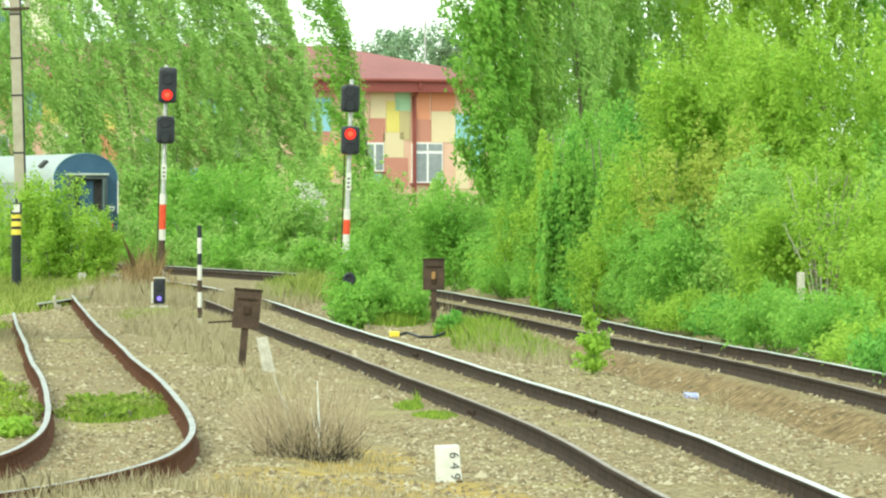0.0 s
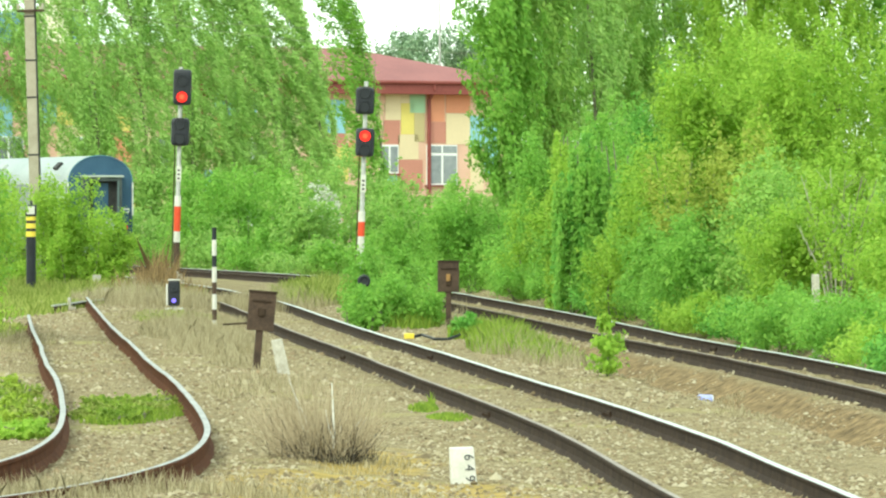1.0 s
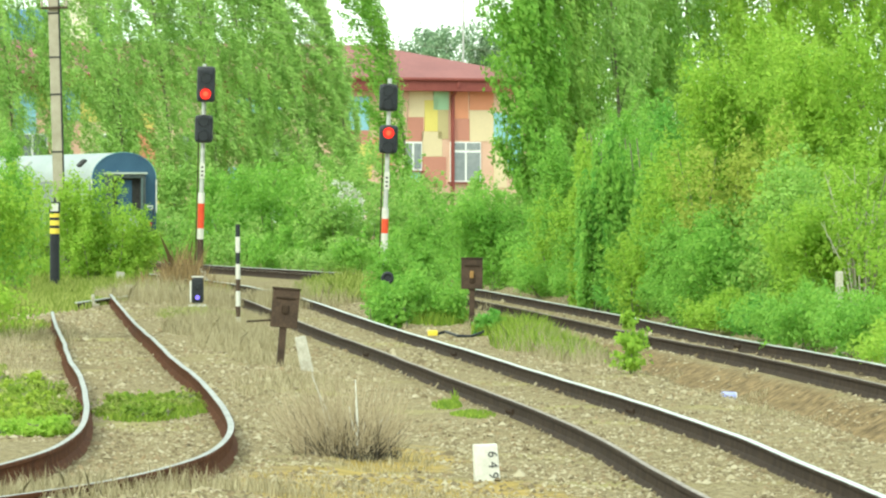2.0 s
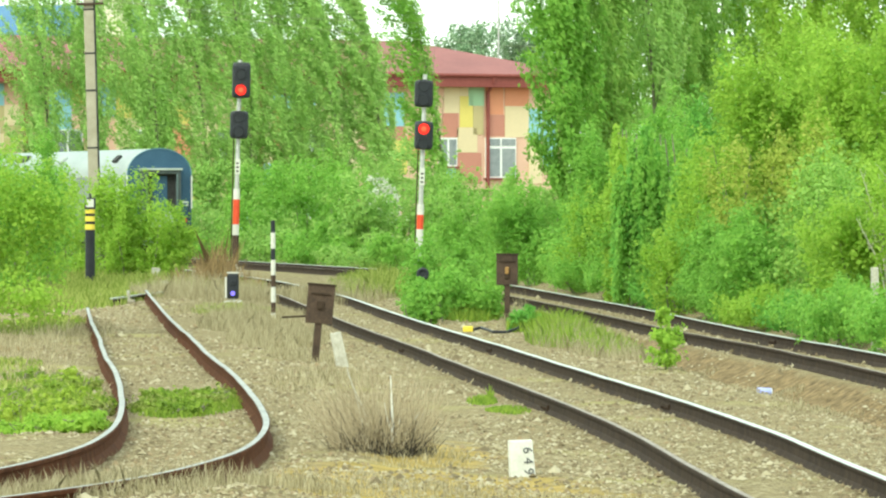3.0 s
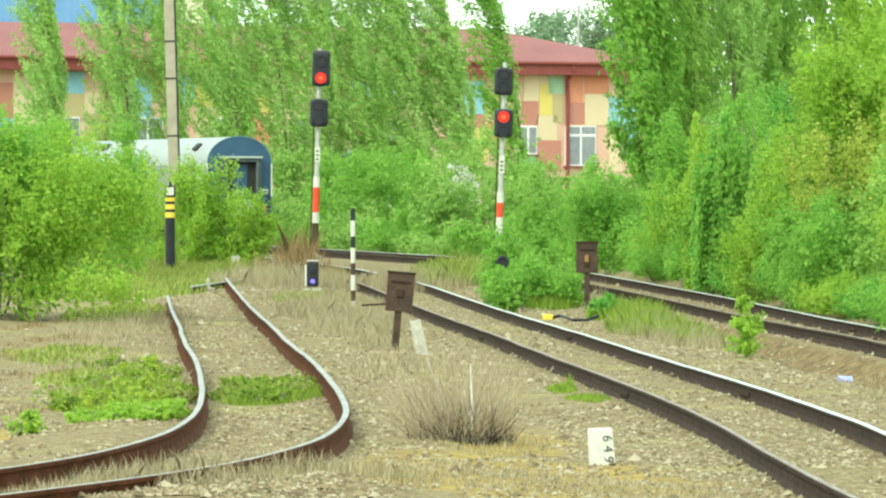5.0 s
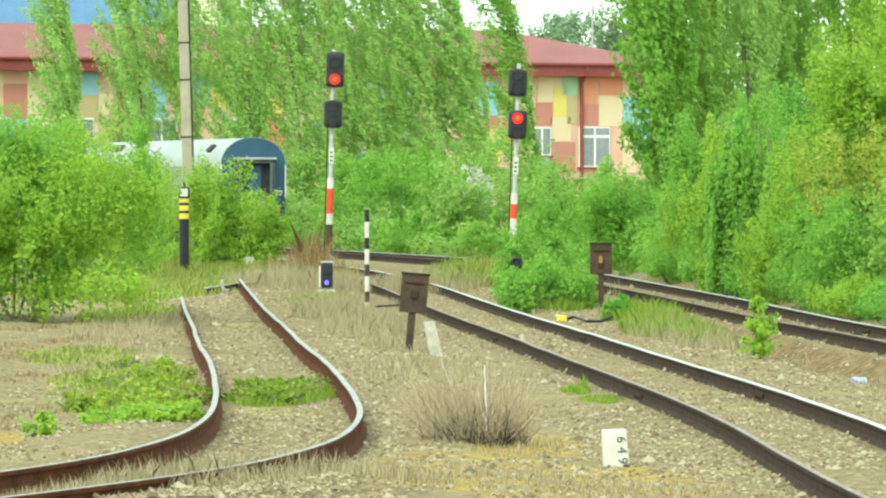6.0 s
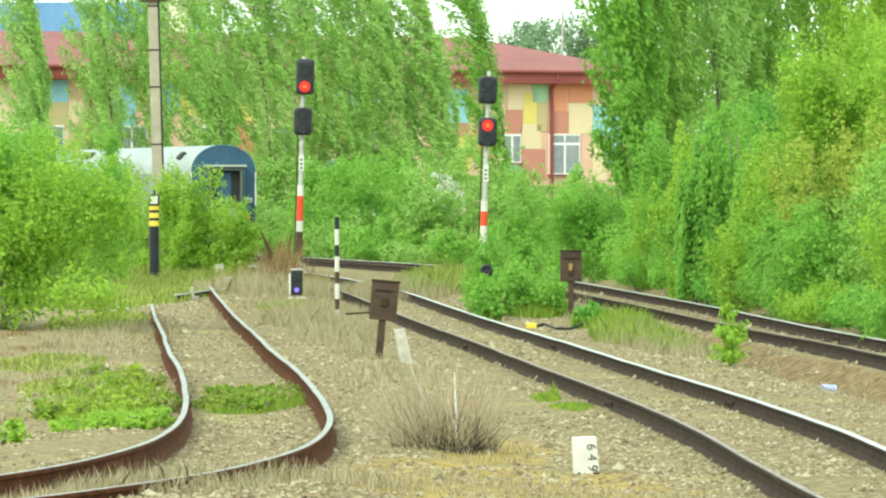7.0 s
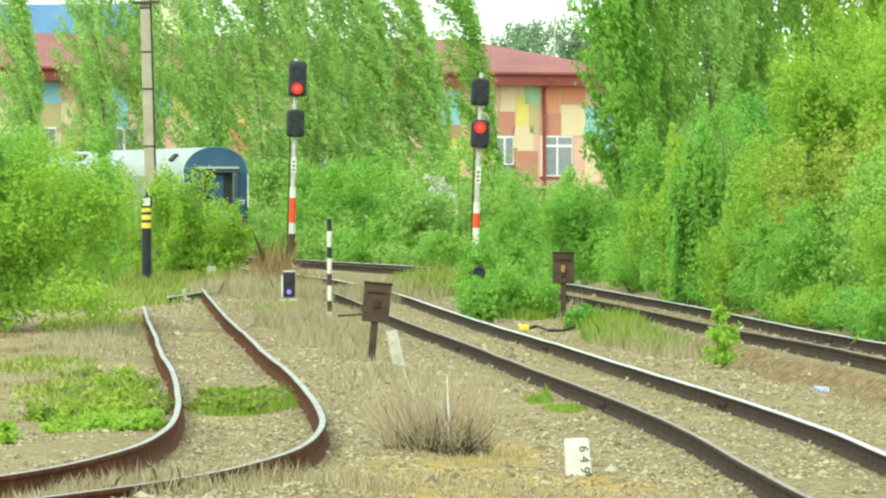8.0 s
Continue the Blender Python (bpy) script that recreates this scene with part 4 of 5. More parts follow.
def creeper(x, y, w, h, mat, seed, strands=110):
    """A curtain of hanging creeper strands over a leafy body."""
    rng = np.random.default_rng(seed)
    t = thing("creeper", "tall curtain of green hanging creeper in the hedge", "climbing plant", pose(x, y, ground_z(x, y) - 0.03))
    for i in range(4):
        u = -0.3 + 0.2 * i
        part("stem", tube([(u * w, 0.3, 0), (u * w + 0.1, 0.25, h * 0.5), (u * w * 0.8, 0.3, h * 0.9)], [0.04, 0.03, 0.012], 5), BARK, t)
    n, per = strands, 170
    sx, sy = rng.uniform(-0.5, 0.5, n) * w, rng.uniform(-0.5, 0.5, n)
    top = h * (1 - 0.6 * np.abs(sx / w + 0.1)) * rng.uniform(0.35, 1.0, n)
    k = np.repeat(np.arange(n), per)
    z = top[k] - rng.uniform(0, 1, n * per) ** 1.2 * np.minimum(top[k] - 0.1, rng.uniform(1.0, 2.4, n)[k])
    p = np.stack([sx[k] * (1 + 0.25 * (1 - z / h)) + rng.normal(size=n * per) * 0.045, sy[k] - 0.25 * (1 - z / h) + rng.normal(size=n * per) * 0.05, z], 1)
    nrm = unit(np.stack([sx[k], np.full(n * per, -0.7), np.full(n * per, 0.3)], 1) + rng.normal(size=p.shape) * 0.4)
    leaves("foliage", p, nrm, 0.06, mat, t, rng, 1.9, (0, 0, -1.6))


# hedge and thicket beyond the through track
W = "dense spring-green shrub in the hedge beside the track"
mound(9.2, 88, 3.6, 2.6, 2.6, LEAF_LIME, W, 1, 8)
mound(7.3, 96, 3.4, 2.8, 2.9, LEAF_LIME, W, 2, 8)
mound(9.6, 98, 3.6, 3.0, 3.9, LEAF_PALE, "pale grey-green willow shrub in the hedge", 3, 8)
mound(5.9, 103, 3.0, 2.4, 2.6, LEAF_GREEN, W, 4, 8)
mound(8.9, 108, 4.6, 3.0, 7.4, LEAF_LIME, "tall bright green shrub thicket behind the hedge", 5, 12, 1.0)
mound(5.6, 112, 3.0, 2.4, 6.4, LEAF_LIME, "tall bright green shrub thicket behind the hedge", 6, 10, 1.0)
mound(11.8, 113, 4.0, 3.0, 8.2, LEAF_LIME, "tall bright green shrub thicket behind the hedge", 7, 10)
creeper(3.1, 117.6, 1.5, 4.4, LEAF_DEEP, 8, 60)
creeper(3.2, 117.3, 1.7, 4.5, LEAF_GREEN, 48, 60)
creeper(2.5, 121.5, 0.55, 4.7, LEAF_LIME, 18, 50)
creeper(4.2, 115.5, 1.3, 3.9, LEAF_GREEN, 28)
mound(3.4, 121.5, 2.4, 2.4, 3.4, LEAF_GREEN, W, 9, 8)
mound(3.4, 128, 3.0, 2.4, 5.2, LEAF_GREEN, W, 10, 8)
mound(2.1, 132, 2.2, 2.4, 2.9, LEAF_LIME, W, 11, 7)
mound(0.5, 140, 2.6, 2.6, 3.4, LEAF_GREEN, W, 12, 8)
# two added shrubs, leaves coloured dark to paint shaded gaps in the hedge
mound(5.2, 134, 3.0, 2.4, 6.0, LEAF_DEEP, "shrub coloured dark green for the shaded gaps of the hedge", 57, 8, 0.5)
mound(7.6, 124, 3.0, 2.4, 6.4, LEAF_DEEP, "shrub coloured dark green for the shaded gaps of the hedge", 58, 8, 0.5)
mound(-1.2, 153, 2.6, 2.4, 2.6, LEAF_GREEN, W, 13, 8)
for i, (x, y, w, h) in enumerate([(3.6, 112.5, 1.2, 2.4), (3.1, 117, 1.0, 2.2), (8.2, 92, 2.6, 2.9), (6.6, 100, 2.4, 3.6), (7.6, 104, 3.0, 4.6), (4.9, 107, 2.2, 3.2), (4.4, 113, 2.0, 4.4), (3.3, 124, 1.8, 3.0), (2.7, 127, 2.0, 3.2), (10.4, 106, 3.0, 4.8), (7.2, 113, 3.4, 6.8)]):
    mound(x, y, w, 2.0, h, (LEAF_LIME, LEAF_GREEN, LEAF_LIME, LEAF_PALE)[i % 4], "upright leafy shrub in the thick of the hedge", 160 + i, 9, 0.8)
# between the two tracks
mound(-1.45, 110, 1.9, 3.0, 1.05, LEAF_GREEN, "low bright green bush between the tracks", 14, 6, 1.2)
mound(-1.9, 118, 1.5, 2.0, 1.9, LEAF_GREEN, "green bush between the tracks at the signal foot", 15, 6, 1.2)
# row behind the through track
for i, (x, y, w, h) in enumerate([(-4.4, 179, 4.6, 3.9), (-7.6, 188, 5, 4.2), (-11.5, 200, 6, 3.6), (-15.5, 208, 6, 3.2), (-20, 222, 7, 3.6), (-22, 232, 7, 4.0), (-1.2, 177, 3.8, 3.4), (-3.0, 184, 4.0, 3.1), (1.2, 172, 3.6, 3.9), (-15.5, 226, 7, 5.0), (-10.0, 222, 7, 5.3), (-5.4, 216, 7, 5.1)]):
    mound(x, y, w, 3.0, h, (LEAF_HAZE, LEAF_GREEN, LEAF_HAZE)[i % 3], "rounded bush behind the far track, in a row tinted for haze", 30 + i, 8, 0.5, 0.105, 0.22)
for i, y in enumerate((136, 143, 150, 157, 164, 171, 178, 185, 192)):
    mound(line_x(THROUGH, y) + 3.0, y, 2.6, 3.4, 1.5 + 0.3 * math.sin(i * 2.1), (LEAF_GREEN, LEAF_HAZE)[i % 2], "low green bush along the far side of the track", 210 + i, 7, 0.5, 0.085, 0.18)
# near side, left of the siding
mound(-11.35, 147, 3.2, 2.4, 3.4, LEAF_LIME, "rounded light green bush in front of the train", 50, 8)
mound(-10.75, 146, 2.2, 2.0, 2.9, LEAF_LIME, "rounded light green bush in front of the train", 56, 8)
mound(-13.9, 150, 2.8, 2.4, 3.0, LEAF_LIME, "rounded light green bush beside the pole", 51, 8)
mound(-10.5, 92, 4.2, 3.2, 3.9, LEAF_LIME, "tall bright green bush on the bank", 52, 11)
mound(-11.3, 93.5, 3.4, 3.0, 4.6, LEAF_GREEN, "tall green bush on the bank", 59, 10)
mound(-14.5, 128, 3.2, 3.0, 4.6, LEAF_GREEN, "tall green bush on the bank", 53, 9)
mound(-12.95, 136, 1.7, 1.8, 4.7, LEAF_GREEN, "slim pointed green bush on the bank", 55, 8)
mound(-16.2, 160, 3.5, 3.0, 5.2, LEAF_LIME, "tall green bush behind the pole", 54, 9)
# fringe along the far side of the through track
# deeper greens here also stand in for dark shading at the hedge foot
for i, y in enumerate((64, 69, 74, 79, 84, 89, 94, 99, 104, 109, 114, 119, 124, 130)):
    x = line_x(THROUGH, y) + (1.85 if y < 96 else 2.05) + 0.2 * math.sin(i * 2.3)
    mound(x, y + 1.2, 1.9, 4.2, 1.0 + 0.35 * math.sin(i * 1.7), (LEAF_GREEN, LEAF_LIME, LEAF_DEEP, LEAF_GREEN)[(i * 3) % 4], "low leafy shrub at the foot of the hedge", 130 + i, 7, 0.7, 0.054, 0.13)
# poplars
for i, (x, h, w, lean) in enumerate([(-22.3, 15, 2.2, -1.4), (-19.6, 16, 3.2, -1.2), (-17.6, 15, 3.0, -1.2), (-15.3, 16.5, 3.6, -1.5), (-13.4, 16, 3.6, -1.7), (-11.6, 16.5, 3.8, -1.8), (-9.9, 13.6, 3.6, -1.7), (-7.9, 12.2, 3.4, -1.8), (-6.1, 12.0, 2.8, -1.8), (-3.6, 15, 1.6, -2.6)]):
    poplar(1.15 * (x + 0.9), 233 + 1.15 * (i * 37 % 9), 1.15 * h, 1.15 * w, 1.15 * lean, LEAF_GREEN if i == 9 else LEAF_POPLAR, "tall windblown poplar with trailing green leaves", 70 + i, 150 if i == 9 else 210, 105, 0.085)
for i, (x, h, w, lean) in enumerate([(-16.2, 15, 4.0, -1.5), (-12.2, 15.5, 4.0, -1.6), (-9.2, 15, 4.2, -1.8)]):
    poplar(1.15 * (x + 0.9), 250, 1.15 * h, 1.15 * w, 1.15 * lean, LEAF_PALE, "pale poplar in the second row", 84 + i, 130, 90, 0.098)
for i, (x, y, h, w) in enumerate(((1.75, 150, 13, 3.0), (3.0, 152, 13.5, 3.2), (4.3, 154, 14, 3.4), (5.6, 157, 13.5, 3.6), (6.9, 160, 13, 4.0), (9.4, 158, 12.4, 4.4), (12.4, 162, 12.4, 4.2), (14.6, 165, 12.0, 4.4))):
    poplar(x, y, h, w, -0.7, (LEAF_GREEN, LEAF_PALE, LEAF_POPLAR, LEAF_PALE, LEAF_POPLAR, LEAF_LIME, LEAF_LIME, LEAF_GREEN)[i], "tall poplar rising over the hedge", 90 + i, 190, 110, 0.08)
for i, (x, y, h) in enumerate(((3.0, 170, 13.5), (6.0, 174, 13.5), (9.0, 172, 12.5), (12.0, 174, 11.5))):
    poplar(x, y, h, 4.2, -0.6, LEAF_LIME, "tall poplar behind the hedge trees", 110 + i, 120, 90, 0.10)

def crown_tree(x, y, h, w, mat, label, seed, clumps=620, size=0.15):
    """A broad tree with an open, uneven crown."""
    rng = np.random.default_rng(seed)
    t = thing("tree", label, "tree", pose(x, y, ground_z(x, y) - 0.05), "trees behind the building")
    trunk(t, h * 0.85, 0.22, 0.2, 10, w * 0.35, rng, 0.35)
    lobes = [(rng.uniform(-0.35, 0.35) * w, rng.uniform(-0.3, 0.3) * w, h * rng.uniform(0.55, 0.85), w * 0.24, w * 0.24, h * 0.14) for _ in range(9)]
    p, nrm = clumped(rng, lobes, clumps, 22, 0.3)
    leaves("crown", p, nrm, size, mat, t, rng)


crown_tree(-3.0, 316, 14.9, 6.9, LEAF_SILVER, "pale green tree showing above the roof", 201)
crown_tree(1.4, 324, 15.1, 6.9, LEAF_SILVER, "pale green tree showing above the roof", 202)

# ---- grass and stones ----
def blades(name, label, spots, mat, seed, width=0.0105, kind_word="grass"):
    """Thin blades in oval patches (x, y, half width, half depth, count, height): one uncounted growth."""
    rng = np.random.default_rng(seed)
    roots, tall = [], []
    for x, y, rx, ry, n, h in spots:
        a, r = rng.uniform(0, 6.28, n), rng.uniform(0, 1, n) ** 0.5
        px, py = x + np.cos(a) * r * rx, y + np.sin(a) * r * ry
        hh = h * rng.uniform(0.35, 1.1, n) * (1.15 - 0.6 * r)
        roots += [(u, v, ground_z(u, v) - 0.01) for u, v in zip(px, py)]
        tall += list(hh)
    p, hh = np.array(roots), np.array(tall)[:, None]
    n = len(p)
    a = rng.uniform(0, 6.28, n)
    side = np.stack([np.cos(a), np.sin(a) * 0.4, np.zeros(n)], 1) * width * rng.uniform(0.6, 1.4, (n, 1))
    lean = rng.normal(size=(n, 3)) * np.array([0.28, 0.28, 0]) * hh
    up = np.array([0, 0, 1.0]) * hh
    mid = p + up * 0.55 + lean * 0.3
    tip = p + up + lean
    co = np.stack([p - side, p + side, mid + side * 0.8, tip, mid - side * 0.8], 1).reshape(-1, 3)
    ob = fast_mesh(name, co, np.arange(n * 5).reshape(n, 5), mat)
    return tagged(ob, label, kind_word, kind="stuff")


blades("green_grass", "bright green grass patches on the siding", [(-3.9, 60.5, 0.68, 3.4, 2600, 0.15), (-6.0, 62, 0.8, 5.0, 700, 0.16)], GRASS, 301, 0.010)
weed_rng = random.Random(12)
for i in range(44):
    on_left = i % 3 > 0
    x, y = ((lambda v: (line_x(SIDING, v) - 1.0 - abs(weed_rng.gauss(0, 0.62)), v))(54 + 17 * weed_rng.random() ** 1.4)) if on_left else (weed_rng.uniform(-4.3, -3.7), weed_rng.uniform(57.5, 63.5))
    mound(x, y, weed_rng.uniform(0.35, 0.7), weed_rng.uniform(0.5, 1.2), weed_rng.uniform(0.06, 0.16), (LEAF_LIME if on_left and y < 55.6 else (LEAF_WEED, OLIVE, GRASS, LEAF_WEED)[i % 4] if on_left else (OLIVE, GRASS)[i // 3 % 2]), "low green weed clump growing in the siding", 400 + i, 4, 1.6, 0.045, 0.05, name="weed_clump", category="plant", group="weeds in the siding")
mound(-5.82, 51.4, 0.3, 0.4, 0.24, LEAF_LIME, "small bright green weed tuft on the bank", 430, 4, 2.0, 0.045, 0.05, name="weed_clump", category="plant", group="weeds in the siding")
blades("green_weeds", "green grass between the two running tracks", [(0.9, 95, 0.75, 6, 1700, 0.6), (1.7, 88, 0.6, 4, 800, 0.5), (0.3, 101, 0.5, 3, 900, 0.5), (-0.45, 66, 0.2, 1.0, 300, 0.13), (-0.1, 63, 0.28, 1.2, 360, 0.09), (-1.0, 112, 0.8, 5, 1800, 0.5), (-0.35, 66.5, 0.05, 0.2, 50, 0.26)], GRASS, 302, 0.016)
blades("far_grass", "yellow-green rough grass round the far tracks", [(-10.8, 124, 2.2, 10, 7000, 0.24), (-9.8, 137, 3.0, 8, 6000, 0.5), (-3.6, 134, 1.3, 8, 4200, 0.75), (-12, 116, 3, 8, 4000, 0.4), (-9.3, 98, 0.8, 7, 1200, 0.2), (-7.8, 74, 0.8, 4, 1000, 0.13), (-6.7, 66, 0.5, 4, 700, 0.12), (-2.2, 142, 1.2, 6, 2600, 0.7), (-6.2, 112, 0.9, 6, 1800, 0.22), (-13.5, 145, 3, 8, 4000, 0.6), (-1.6, 128, 1.0, 8, 3000, 0.8), (-6.1, 108, 0.5, 4, 800, 0.2)], OLIVE, 303, 0.022)
blades("dry_grass", "pale dry grass between siding and main track", [(-6.0, 112, 1.4, 6, 2600, 0.32), (-6.6, 126, 1.2, 4, 2200, 0.6), (-5.3, 101, 1.0, 7, 5000, 0.45), (-4.3, 92, 0.9, 7, 4500, 0.4), (-3.4, 81.5, 0.7, 2.5, 900, 0.22), (-4.6, 128, 1.6, 7, 4000, 0.6), (-8.0, 126, 1.6, 6, 3200, 0.7), (-2.6, 70, 0.8, 6, 900, 0.22), (0.2, 106, 0.6, 4, 500, 0.35), (0.1, 109.5, 0.2, 1, 50, 0.9), (-8.3, 90, 1.0, 10, 1400, 0.26), (-7.4, 76, 1.0, 9, 700, 0.16), (-6.9, 70, 0.7, 5, 300, 0.22), (1.8, 87, 0.8, 5, 2600, 0.42), (1.0, 94, 0.8, 6, 2200, 0.5), (-1.6, 60, 0.5, 2.0, 500, 0.15)], DRY, 304, 0.0055)
blades("dry_foreground_grass", "straw-coloured dry grass along the near edge", [(-2.6, 42.5, 1.3, 1.1, 1500, 0.28), (-3.6, 41.8, 0.8, 0.7, 900, 0.30), (-0.9, 44.0, 1.3, 1.6, 2200, 0.09), (0.4, 43.5, 1.0, 1.5, 1500, 0.08), (-1.0, 50.0, 0.6, 2.5, 900, 0.12), (-4.8, 42, 0.8, 1.0, 400, 0.12), (-3.3, 40.2, 0.9, 0.7, 900, 0.24), (-4.4, 38.6, 0.7, 0.7, 900, 0.2), (-5.2, 37.4, 0.8, 0.9, 900, 0.18), (-3.9, 39.6, 0.7, 0.6, 700, 0.22), (-6.2, 36.0, 0.8, 0.9, 700, 0.16)], DRY, 305, 0.0045)
# the tufts at y 66.5 and 66.2 also darken a shaded hollow
blades("bank_tufts", "short brown tufts on the bare earth bank", [(line_x(SIDING, y) - 2.0 - 0.25 * (k * 7 % 9), y, 0.25 + 0.05 * (k % 4), 0.9, 90, 0.10 + 0.03 * (k % 3)) for k, y in enumerate((66.5, 66.2, 54, 56, 58.5, 60, 63, 65, 66, 68, 70, 71.5, 73, 75, 76, 78, 80, 82, 83, 85, 88, 90))], DRY_BROWN, 309, 0.006)
blades("reddish_reeds", "brown dry reeds round the signal foot", [(-8.15, 138, 0.6, 3.0, 560, 1.7), (-7.5, 136, 0.9, 3.0, 260, 0.75), (-9.0, 136, 0.8, 2.0, 350, 0.8)], DRY_BROWN, 306, 0.013)


def dry_shrub(x, y):
    """A bare twiggy shrub with a few pale stems."""
    rng = np.random.default_rng(41)
    t = thing("dry_shrub", "bare twiggy shrub with pale dead stems", "shrub", pose(x, y, ground_z(x, y)))
    for i in range(11):
        a = rng.uniform(0, 6.28)
        h = rng.uniform(0.35, 0.95)
        dx = rng.uniform(-0.45, 0.45)
        v, f = tube([(dx * 0.5, 0.1 * math.sin(a), 0), (dx * 0.7 + rng.normal() * 0.02, 0.1 * math.sin(a), h * 0.5), (dx + rng.normal() * 0.05, 0.12 * math.sin(a), h)], [0.008, 0.006, 0.003], 5)
        part("stem", (v, f), TWIG if i % 3 == 0 else TWIG_BROWN, t, "thin dead stem")
    v, f = tube([(0.05, -0.42, 0), (0.06, -0.42, 0.3), (0.04, -0.42, 0.78)], [0.017, 0.013, 0.005], 6)
    tube([(0.06, -0.42, 0.2), (0.01, -0.42, 0.34), (-0.02, -0.43, 0.52)], [0.010, 0.007, 0.003], 5, v, f)
    tube([(0.06, -0.42, 0.14), (0.11, -0.42, 0.25), (0.13, -0.43, 0.36)], [0.008, 0.006, 0.003], 5, v, f)
    part("stem", (v, f), WHITE, t, "forked white dead stem")
    n = 2800
    a = rng.uniform(0, 6.28, n)
    r = rng.uniform(0, 1, n) ** 0.5
    foot = np.stack([np.cos(a) * r * 0.44 - 0.06, np.sin(a) * r * 0.8, np.zeros(n)], 1)
    way = unit(np.stack([np.cos(a) * r * 0.6 - 0.08 + rng.normal(size=n) * 0.36, np.sin(a) * r * 0.4, np.full(n, 1.0)], 1))
    s0 = rng.uniform(0.1, 0.8, (n, 1))
    length = rng.uniform(0.2, 1.0, (n, 1)) * (1.05 - 0.35 * r[:, None])
    p0 = foot + way * length * s0
    p1 = p0 + way * length * 0.3 + rng.normal(size=(n, 3)) * 0.05
    w = unit(np.cross(way, np.array([0, 1.0, 0.1]))) * 0.0026
    co = np.stack([p0 - w, p0 + w, p1 + w * 0.4, p1 - w * 0.4], 1).reshape(-1, 3)
    tagged(fast_mesh("twig_mass", co, np.arange(n * 4).reshape(n, 4), TWIG_BROWN, t), kind="stuff")
    n = 2000
    a, r = rng.uniform(0, 6.28, n), rng.uniform(0, 1, n) ** 0.5
    p0 = np.stack([rng.normal(size=n) * 0.17 - 0.04, rng.normal(size=n) * 0.28 - 0.1, np.zeros(n)], 1)
    p1 = p0 + np.stack([rng.normal(size=n) * 0.13, rng.normal(size=n) * 0.12, rng.uniform(0.02, 0.50, n) * (1.1 - r)], 1)
    w = np.array([0.005, 0, 0])
    co = np.stack([p0 - w, p0 + w, p1 + w * 0.5, p1 - w * 0.5], 1).reshape(-1, 3)
    tagged(fast_mesh("dead_thatch", co, np.arange(n * 4).reshape(n, 4), THATCH, t), kind="stuff")


blades("trench_grass", "short brown dry grass in the trench between tracks", [(line_x(THROUGH, y) - 1.75 - 0.16 * (k * 5 % 7), y, 0.45 - 0.04 * (k % 3), 1.2, 300, 0.13) for k, y in enumerate((90, 87.5, 85, 83, 80.5, 78, 76.5, 74, 71, 69.5, 67, 64, 62.5, 60, 57))], DRY, 307, 0.006)
blades("siding_grass", "short fine green grass among the weeds in the siding", [(-4.0, 60.5, 0.42, 3.2, 1500, 0.20)] + [(line_x(SIDING, y) - 1.5, y, 0.55, 1.3, 500, 0.18) for y in (56, 58, 60, 62.5, 65, 67.5)], GRASS, 308, 0.009)
dry_shrub(-1.27, 49.9)


def bare_shrub(x, y, seed):
    """A leafless grey shrub standing before the hedge."""
    rng = random.Random(seed)
    t = thing("bare_shrub", "leafless grey-brown shrub in front of the hedge", "shrub", pose(x, y, ground_z(x, y) - 0.03))
    for i in range(14):
        dx, top = rng.uniform(-0.9, 0.9), rng.uniform(1.6, 3.0)
        v, f = tube([(dx * 0.15, 0, 0), (dx * 0.45, rng.uniform(-0.2, 0.2), top * 0.55), (dx, rng.uniform(-0.3, 0.3), top)], [0.022, 0.014, 0.004], 5)
        for k in range(5):
            s = rng.uniform(0.5, 0.95)
            a = Vector((dx * s, 0, top * s))
            tube([a, a + Vector((rng.uniform(-0.3, 0.3), rng.uniform(-0.2, 0.1), rng.uniform(0.15, 0.4)))], [0.006, 0.002], 4, v, f)
        part("branch", (v, f), TWIG if i % 2 else BARK, t)


bare_shrub(7.1, 94.5, 3)
mound(4.95, 106.3, 1.5, 1.2, 4.5, LEAF_RUSSET, "russet-tinged leafy shrub in the hedge", 65, 7, 0.6)
mound(6.35, 105.2, 1.8, 1.2, 4.3, LEAF_RUSSET, "russet-tinged leafy shrub in the hedge", 64, 7, 0.6)


def sapling(x, y, h, w, seed):
    """A young plant: one thin stem, leafy shoots that shorten upwards, loose at the tip."""
    rng = np.random.default_rng(seed)
    t = thing("sapling", "small bright green sapling between the tracks", "plant", pose(x, y, ground_z(x, y) - 0.02))
    part("stem", tube([(0, 0, 0), (0.02, 0, h * 0.5), (-0.02, 0, h * 0.92)], [0.012, 0.008, 0.003], 5), BARK, t)
    n, per = 48, 26
    u = rng.uniform(0.0, 1, n)
    a = rng.uniform(0, 6.28, n)
    reach = w * 0.5 * (0.85 + 0.4 * u) * (1.0 - u) ** 0.55 * rng.uniform(0.5, 1.15, n)
    k = np.repeat(np.arange(n), per)
    s = rng.uniform(0.1, 1, n * per)
    p = np.stack([np.cos(a[k]) * reach[k] * s - 0.02 * u[k], np.sin(a[k]) * reach[k] * s, h * (0.06 + 0.84 * u[k]) + 0.10 * s], 1)
    p += rng.normal(size=p.shape) * 0.028
    p[:, 2] = np.maximum(p[:, 2], 0.03)
    nrm = unit(np.stack([np.cos(a[k]), np.sin(a[k]) - 0.3, np.full(n * per, 0.6)], 1) + rng.normal(size=p.shape) * 0.5)
    leaves("foliage", p, nrm, 0.05, LEAF_LIME, t, rng, 1.7, (0, 0, 0.5))


